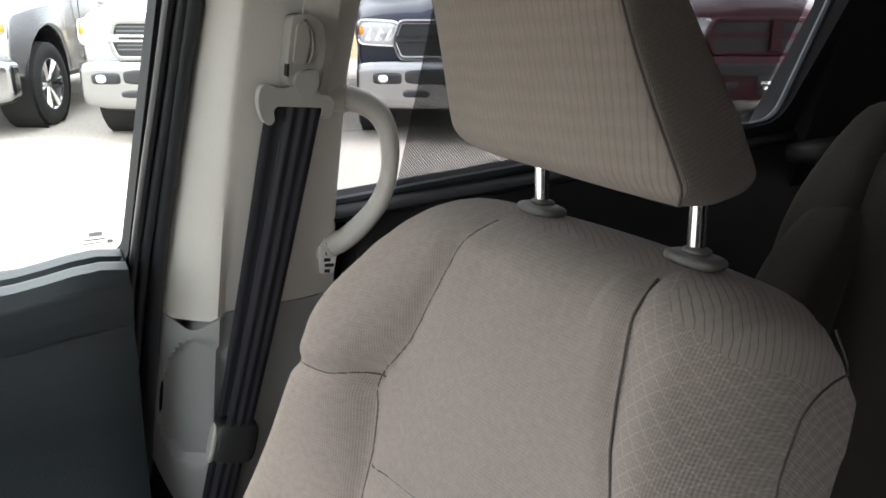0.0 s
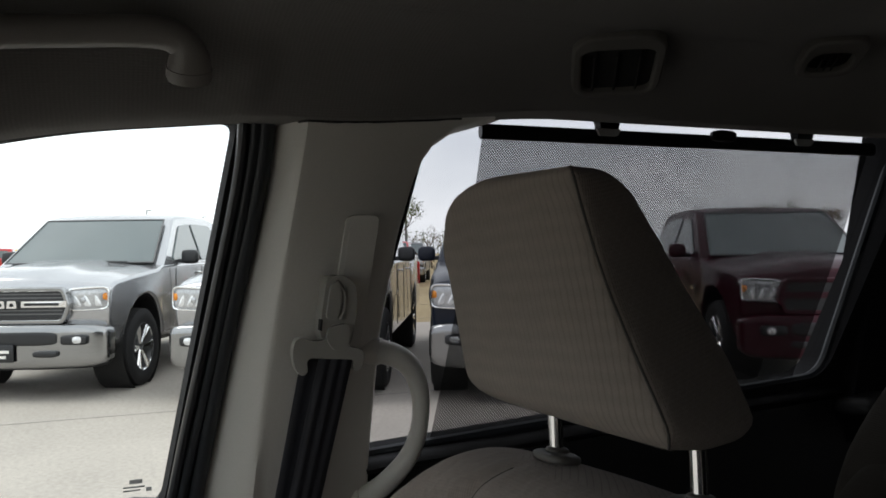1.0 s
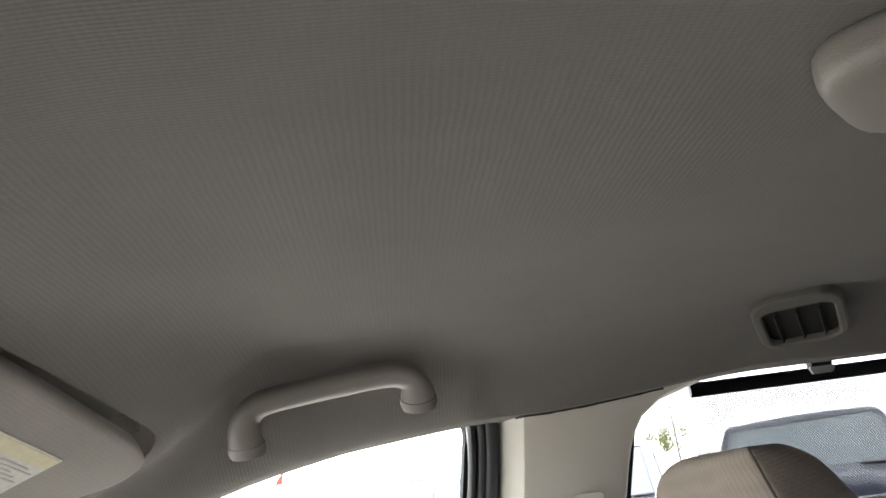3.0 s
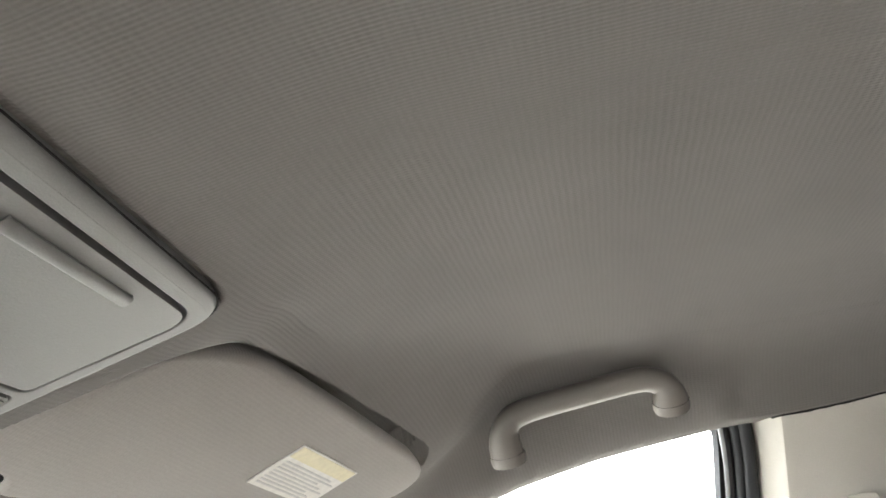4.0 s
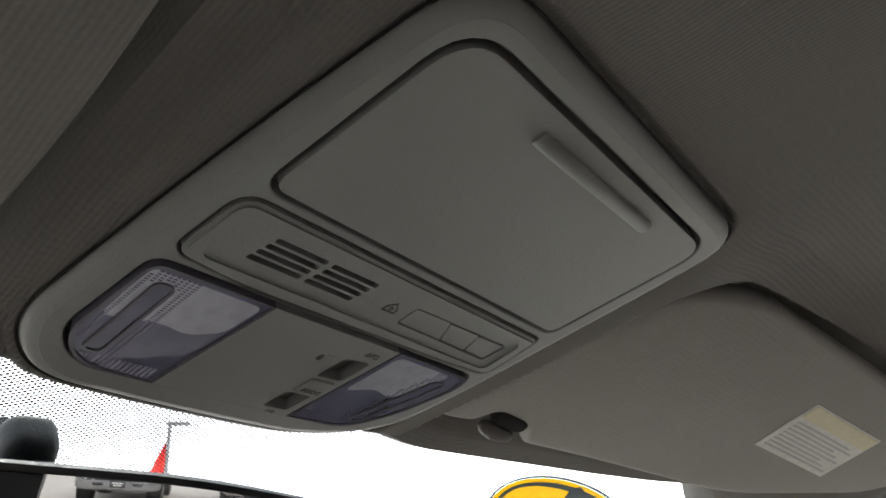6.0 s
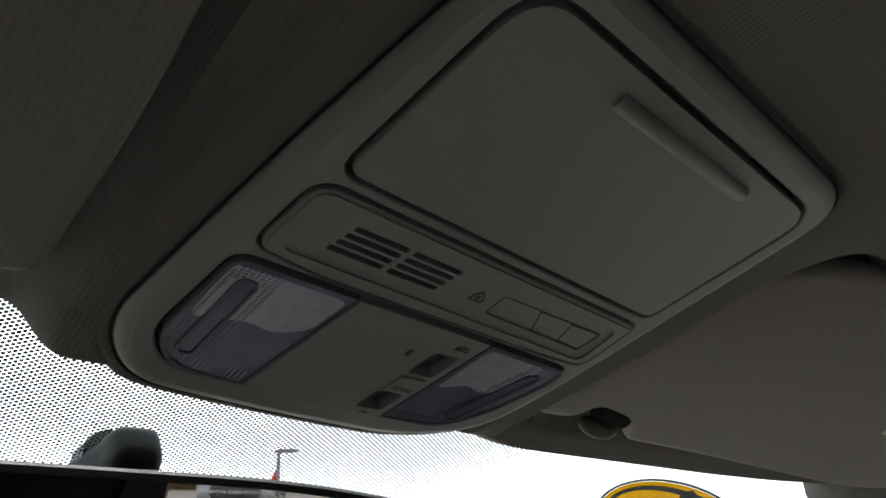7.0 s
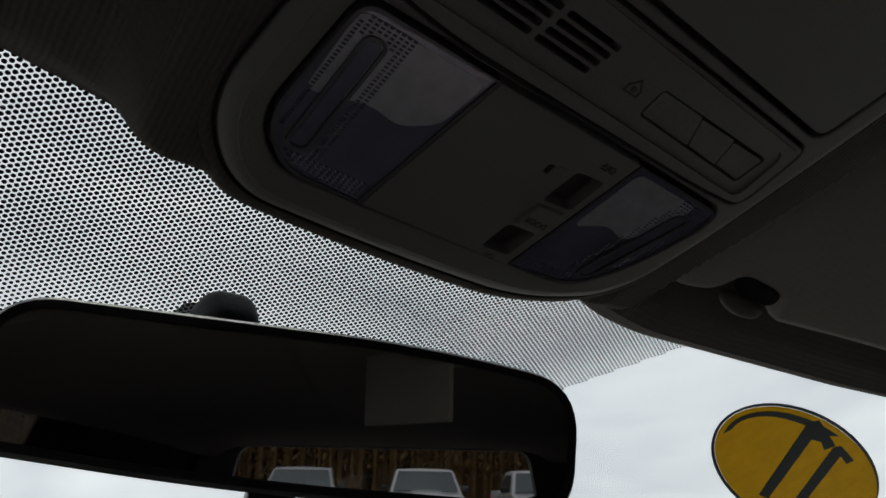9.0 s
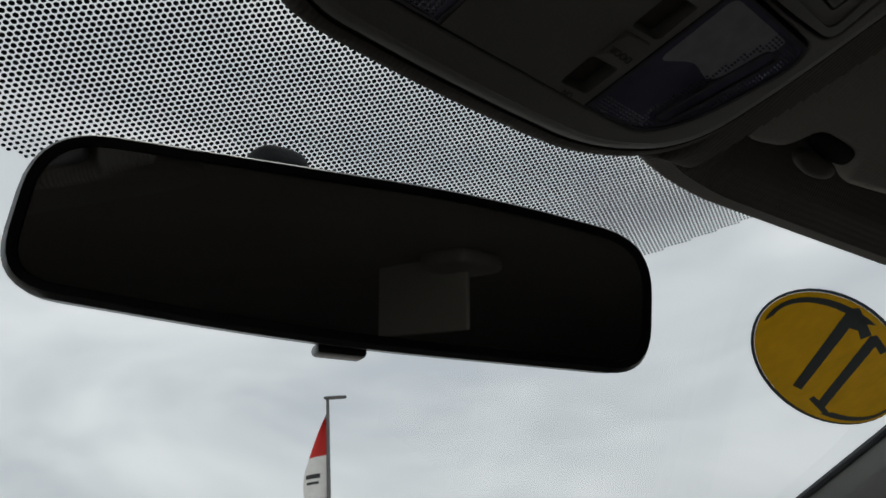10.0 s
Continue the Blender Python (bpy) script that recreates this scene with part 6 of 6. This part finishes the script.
        for y in (1.9, -1.77):
            wheel(car, s * 0.86, y, s)
            well = revolve([(-0.25, 0.49), (0.05, 0.505), (0.085, 0.50)], 20)
            ob = part("wheel_well", well, M["gap"], car)
            ob.matrix_basis = pose(s * 0.885, y, 0.46, 0, 0, 0 if s > 0 else 180)
        ob = part("fender_badge", rbox(0.006, 0.16, 0.05, 0.002), M["chrome"], car)
        ob.location = (s * 1.022, 1.18, 0.93)
        ob = part("tail_lamp", rbox(0.03, 0.12, 0.36, 0.01), M["flag_red"], car, "red tail lamp")
        ob.location = (s * 0.985, -2.93, 1.05)

    def bump(q):
        return Vector((q.x, q.y + 2.80 - 0.16 * q.x * q.x, q.z + 0.525))
    part("bumper", softbox(1.96, 0.24, 0.42, 7, 14, bump), M["bumper_chrome"] if bumper == "chrome" else paint, car, "bright front bumper" if bumper == "chrome" else "painted front bumper")
    part("bumper_slot", softbox(1.10, 0.05, 0.13, 6, 8, lambda q: Vector((q.x, q.y + 2.905 - 0.13 * q.x * q.x, q.z + 0.60))), M["black"], car)
    part("valance", softbox(1.8, 0.3, 0.18, 6, 8, lambda q: Vector((q.x, q.y + 2.68 - 0.16 * q.x * q.x, q.z + 0.38))), M["black"], car)
    part("underbody", rbox(1.6, 5.2, 0.22, 0.02, 1, (0, -0.1, 0.50)), M["black"], car)
    go = rounded([(-0.60, 0.735), (0.60, 0.735), (0.665, 0.90), (0.60, 1.085), (-0.60, 1.085), (-0.665, 0.90)], 0.06, 5)
    gw = lambda p: Vector((p.x, 2.832 - 0.06 * p.x * p.x + p.z, p.y))
    gr = part("grille", plate(grow(go, -0.02), (), 0.0, 0.015, gw), M["black"], car, "black grille with bright surround")
    part("surround", plate(go, (grow(go, -0.042),), -0.05, 0.040, gw), M["bumper_chrome"] if bumper == "chrome" else paint, gr, bevel=0.01)
    if style == "bars":
        for z in (0.83, 0.865, 0.985, 1.02):
            part("bar", plate([(-0.58, z - 0.006), (0.58, z - 0.006), (0.58, z + 0.006), (-0.58, z + 0.006)], (), 0.0, 0.024, gw), M["dark_trim"], gr)
        part("bar", plate(rounded([(0.20, 0.895), (0.63, 0.895), (0.63, 0.955), (0.20, 0.955)], 0.01), (rounded([(0.23, 0.912), (0.56, 0.912), (0.56, 0.938), (0.23, 0.938)], 0.008),), 0.0, 0.04, gw), M["chrome"], gr)
        part("bar", plate(rounded([(-0.63, 0.895), (-0.20, 0.895), (-0.20, 0.955), (-0.63, 0.955)], 0.01), (rounded([(-0.56, 0.912), (-0.23, 0.912), (-0.23, 0.938), (-0.56, 0.938)], 0.008),), 0.0, 0.04, gw), M["chrome"], gr)
        for x in (-0.115, 0.0, 0.115):
            part("emblem", plate(rounded([(x - 0.050, 0.888), (x + 0.050, 0.888), (x + 0.042, 0.960), (x - 0.042, 0.960)], 0.014), (rounded([(x - 0.022, 0.888 + 0.018), (x + 0.022, 0.888 + 0.018), (x + 0.016, 0.935), (x - 0.016, 0.935)], 0.006),), 0.0, 0.05, gw), M["chrome"], gr, "bright plain emblem block")
    else:
        part("bar", plate([(-0.62, 0.895), (0.62, 0.895), (0.62, 0.95), (-0.62, 0.95)], (), 0.0, 0.045, gw), M["bumper_chrome"] if bumper == "chrome" else paint, gr)
        part("bar", plate([(-0.05, 0.78), (0.05, 0.78), (0.05, 1.07), (-0.05, 1.07)], (), 0.0, 0.049, gw), M["bumper_chrome"] if bumper == "chrome" else paint, gr)
    pl = part("plate_holder", rbox(0.34, 0.02, 0.17, 0.006, 2, (0, 2.945, 0.47)), M["black"], car, "black plate holder with pale bars")
    for z, w_ in ((0.485, 0.26), (0.435, 0.20)):
        part("plate_bar", rbox(w_, 0.006, 0.028, 0.0, 1, (0, 2.957, z)), M["label_white"], pl)
    part("wiper", sweep([(-0.6, 1.42, 1.31), (0.0, 1.40, 1.325), (0.05, 1.36, 1.33)], 0.010, 6), M["black"], car)
    return car




def parked(x, y, turn=0.0):
    return pose(x, y, G, 0, 0, 66.0 + turn)


pickup(parked(11.21, -0.11), M["silver"], "silver crew-cab pickup with chrome bumper parked nose-out", "bars")
pickup(parked(9.95, -2.42), M["silver"], "silver pickup parked in the next stall", "bars")
pickup(parked(8.92, -4.63), M["navy"], "dark blue pickup with a bright crossbar grille", "cross")
pickup(parked(8.20, -7.60), M["maroon"], "maroon pickup with painted grille seen through the blind", "cross", "paint")
pickup(pose(31.5, 6.75, G, 0, 0, -80), M["white"], "white pickup across the lot", "bars", "paint")
pickup(pose(36.0, 6.25, G, 0, 0, -84), M["silver_dark"], "dark grey pickup with red tail lamps across the lot", "bars")
pickup(pose(46.5, 7.3, G, 0, 0, -88), M["yellow"], "yellow pickup far across the lot", "bars", "paint")
pickup(pose(51.0, 6.3, G, 0, 0, -90), M["red"], "red pickup far across the lot", "bars", "paint")
pickup(pose(57.0, 6.0, G, 0, 0, -92), M["yellow"], "yellow pickup at the lot's end", "bars", "paint")
pickup(pose(34, -11.2, G, 0, 0, 66), M["red"], "red pickup by the trees", "bars", "paint")
pickup(pose(38, -13.4, G, 0, 0, 66), M["silver_dark"], "dark grey pickup by the trees", "bars")
pickup(pose(1.2, -23.0, G, 0, 0, 0), M["white"], "white pickup parked behind the minivan", "bars")
pickup(pose(-2.2, -23.4, G, 0, 0, 0), M["silver"], "silver pickup parked behind the minivan", "bars")
pickup(pose(4.5, -23.2, G, 0, 0, 0), M["white"], "white pickup beside the silver one", "bars")


def lamp_pole(x, y, h, turn, flags, label):
    p = thing("lamp_pole", pose(x, y, G, 0, 0, turn), label, "lamp pole", "lot lamp poles")
    part("pole", sweep([(0, 0, 0), (0, 0, h * 0.5), (0, 0, h)], [0.11, 0.09, 0.07], 12, True, None, (1, 0, 0)), M["pole"], p)
    part("footing", sweep([(0, 0, 0), (0, 0, 0.7)], 0.28, 16, True, None, (1, 0, 0)), M["concrete"], p)
    ob = part("lamp_head", softbox(1.0, 0.40, 0.11, 5, 6), M["pole"], p, "flat box lamp head")
    ob.location = (0.33, 0, h + 0.02)
    for k, (z1, z0, w) in enumerate(flags):
        f = thing("banner_flag", pose(x, y, G, 0, 0, turn), "red and white drooping banner flag with dark bars", "flag", "banner flags")
        f.parent = None

        def cloth(u, v, z1=z1, z0=z0, w=w):
            vv = v
            z = z1 + (z0 - z1) * vv
            ww = w * min(1.0, 0.03 + 1.25 * vv ** 0.85) * (1 - 0.28 * math.sin(max(0.0, vv - 0.42) * 5.2) ** 2) * (1 - 0.25 * max(0, vv - 0.8))
            return Vector((-0.08 - ww * u, 0.10 * math.sin(u * 5 + vv * 3), z - 0.25 * u * (1 - vv)))
        n3 = 3
        for b in range(n3):
            mt = M["flag_white"] if b == 1 else M["flag_red"]
            part("band", sheet(lambda u, v, b=b: cloth(u, (b + v) / n3), 8, 6, lambda u, v, b=b: cloth(u, (b + v) / n3) + Vector((0, 0.006, 0))), mt, f, "white band" if b == 1 else "red band")
        # plain dark bars printed on both faces of the white band
        for va, vb, ua, ub in ((0.47, 0.505, 0.28, 0.88), (0.53, 0.55, 0.34, 0.84)):
            for off in (-0.008, 0.014):
                part("print_bar", sheet(lambda u, v, off=off: cloth(ua + (ub - ua) * u, va + (vb - va) * v) + Vector((0, off, 0)), 8, 2, lambda u, v, off=off: cloth(ua + (ub - ua) * u, va + (vb - va) * v) + Vector((0, off + 0.002, 0))), M["black"], f)
    return p


lamp_pole(17.95, 30.7, 8.45, -35, [(7.85, 2.5, 1.42)], "grey lot lamp pole with a banner flag")
lamp_pole(84, 11.0, 8.55, -70, [(7.3, 3.5, 1.7)], "tall lamp pole with flags far across the lot")
lamp_pole(119.5, -3.6, 7.7, -60, [], "grey lamp pole far behind the pickups")
lamp_pole(133, -12.4, 7.5, -60, [], "far grey steel lot lamp pole")
lamp_pole(60, -21.0, 6.5, -60, [], "thin lamp pole far beyond the trees")


def tree(x, y, h, spread, seed, leaf, label, dense=1.0):
    rnd = random.Random(seed)
    t = thing("tree", pose(x, y, G - 0.05), label, "tree", "trees behind the lot")
    bm = bmesh.new()
    tips = []

    def limb(p, d, length, r, depth):
        pts = [p]
        for k in range(4):
            d = (d + Vector((rnd.uniform(-0.25, 0.25), rnd.uniform(-0.25, 0.25), rnd.uniform(-0.05, 0.18)))).normalized()
            pts.append(pts[-1] + d * length / 4)
        sub = sweep(pts, [r * (1 - 0.17 * k) for k in range(5)], 6, True, None, (1, 0.3, 0.1))
        me = bpy.data.meshes.new("tmp")
        sub.to_mesh(me)
        sub.free()
        bm.from_mesh(me)
        bpy.data.meshes.remove(me)
        if depth == 0:
            tips.extend(pts[1:])
            return
        for k in range(4 if depth > 1 else 3):
            a = rnd.uniform(0, 2 * math.pi)
            q = pts[rnd.choice((2, 3, 4))]
            limb(q, Vector((math.cos(a) * spread, math.sin(a) * spread, rnd.uniform(0.35, 1.0))).normalized(), length * rnd.uniform(0.5, 0.7), r * 0.5, depth - 1)
    limb(Vector((0, 0, 0)), Vector((0, 0, 1)), h * 0.5, h * 0.022, 3)
    part("trunk", bm, M["bark"], t, "grey-brown trunk and limbs")
    verts, faces = [], []
    for q in tips:
        for k in range(int(16 * dense)):
            c = q + Vector((rnd.gauss(0, 1), rnd.gauss(0, 1), rnd.gauss(0, 0.8))) * h * 0.035
            n1 = Vector((rnd.gauss(0, 1), rnd.gauss(0, 1), rnd.gauss(0, 1))).normalized()
            n2 = n1.orthogonal().normalized()
            s = h * rnd.uniform(0.006, 0.013)
            i0 = len(verts)
            verts += [tuple(c + n1 * s), tuple(c + n2 * s * 0.6), tuple(c - n1 * s), tuple(c - n2 * s * 0.6)]
            faces.append((i0, i0 + 1, i0 + 2, i0 + 3))
    if verts:
        me = bpy.data.meshes.new("crown")
        me.from_pydata(verts, [], faces)
        me.materials.append(leaf)
        o = new("crown", me)
        o.parent = t
        o["kind"] = "stuff"
    return t


# right of the row, behind the trucks
for x, y, h, sp, sd, lf, dn in ((58, -19.5, 6.6, 0.75, 3, "leaf", 1.0), (66, -25.5, 5.0, 0.8, 5, "leaf_dry", 0.15), (60, -28, 5.0, 0.8, 15, "leaf_dry", 0.1),
                                (52, -38, 5.6, 0.9, 8, "leaf_dry", 0.15), (46, -45, 5.8, 1.0, 9, "leaf", 1.0), (43, -46.5, 5.4, 1.0, 10, "leaf_dry", 0.8),
                                (33, -48, 6.2, 0.9, 12, "leaf", 0.8), (30, -47, 5.8, 0.9, 13, "leaf_dry", 0.4)):
    tree(x, y, h, sp, sd, M[lf], "half-bare autumn tree behind the lot" if dn < 0.5 else "leafy green tree behind the lot", dn)


def far_wood(name, x0, y0, x1, y1, h, count, seed, leaf):
    """A belt of wood too far to count."""
    rnd = random.Random(seed)
    verts, faces = [], []
    for k in range(count):
        t = rnd.random()
        bx, by = x0 + (x1 - x0) * t + rnd.gauss(0, 2), y0 + (y1 - y0) * t + rnd.gauss(0, 2)
        hh = h * rnd.uniform(0.6, 1.05)
        w = hh * 0.018
        i0 = len(verts)
        verts += [(bx - w, by, 0), (bx + w, by, 0), (bx + w * 0.3, by, hh), (bx - w * 0.3, by, hh), (bx, by - w, 0), (bx, by + w, 0), (bx, by + w * 0.3, hh), (bx, by - w * 0.3, hh)]
        faces += [(i0, i0 + 1, i0 + 2, i0 + 3), (i0 + 4, i0 + 5, i0 + 6, i0 + 7)]
        for q in range(24):
            c = Vector((bx, by, hh * rnd.uniform(0.35, 1.0))) + Vector((rnd.gauss(0, 1), rnd.gauss(0, 1), 0)) * hh * 0.10
            n1 = Vector((rnd.gauss(0, 1), rnd.gauss(0, 1), rnd.gauss(0, 1))).normalized()
            n2 = n1.orthogonal().normalized()
            s = hh * rnd.uniform(0.015, 0.05)
            i0 = len(verts)
            verts += [tuple(c + n1 * s), tuple(c + n2 * s * 0.5), tuple(c - n1 * s), tuple(c - n2 * s * 0.5)]
            faces.append((i0, i0 + 1, i0 + 2, i0 + 3))
    me = bpy.data.meshes.new(name)
    me.from_pydata(verts, [], faces)
    me.materials.append(leaf)
    tagged(new(name, me), "belt of brown autumn wood in the distance", "wood", kind="stuff")


far_wood("wood", -70, -60, 40, -70, 9.0, 2600, 21, M["leaf_dry"])
far_wood("wood", 90, -60, 170, 10, 5, 260, 22, M["leaf"])
far_wood("wood", 150, 20, 120, 120, 5, 200, 23, M["leaf"])
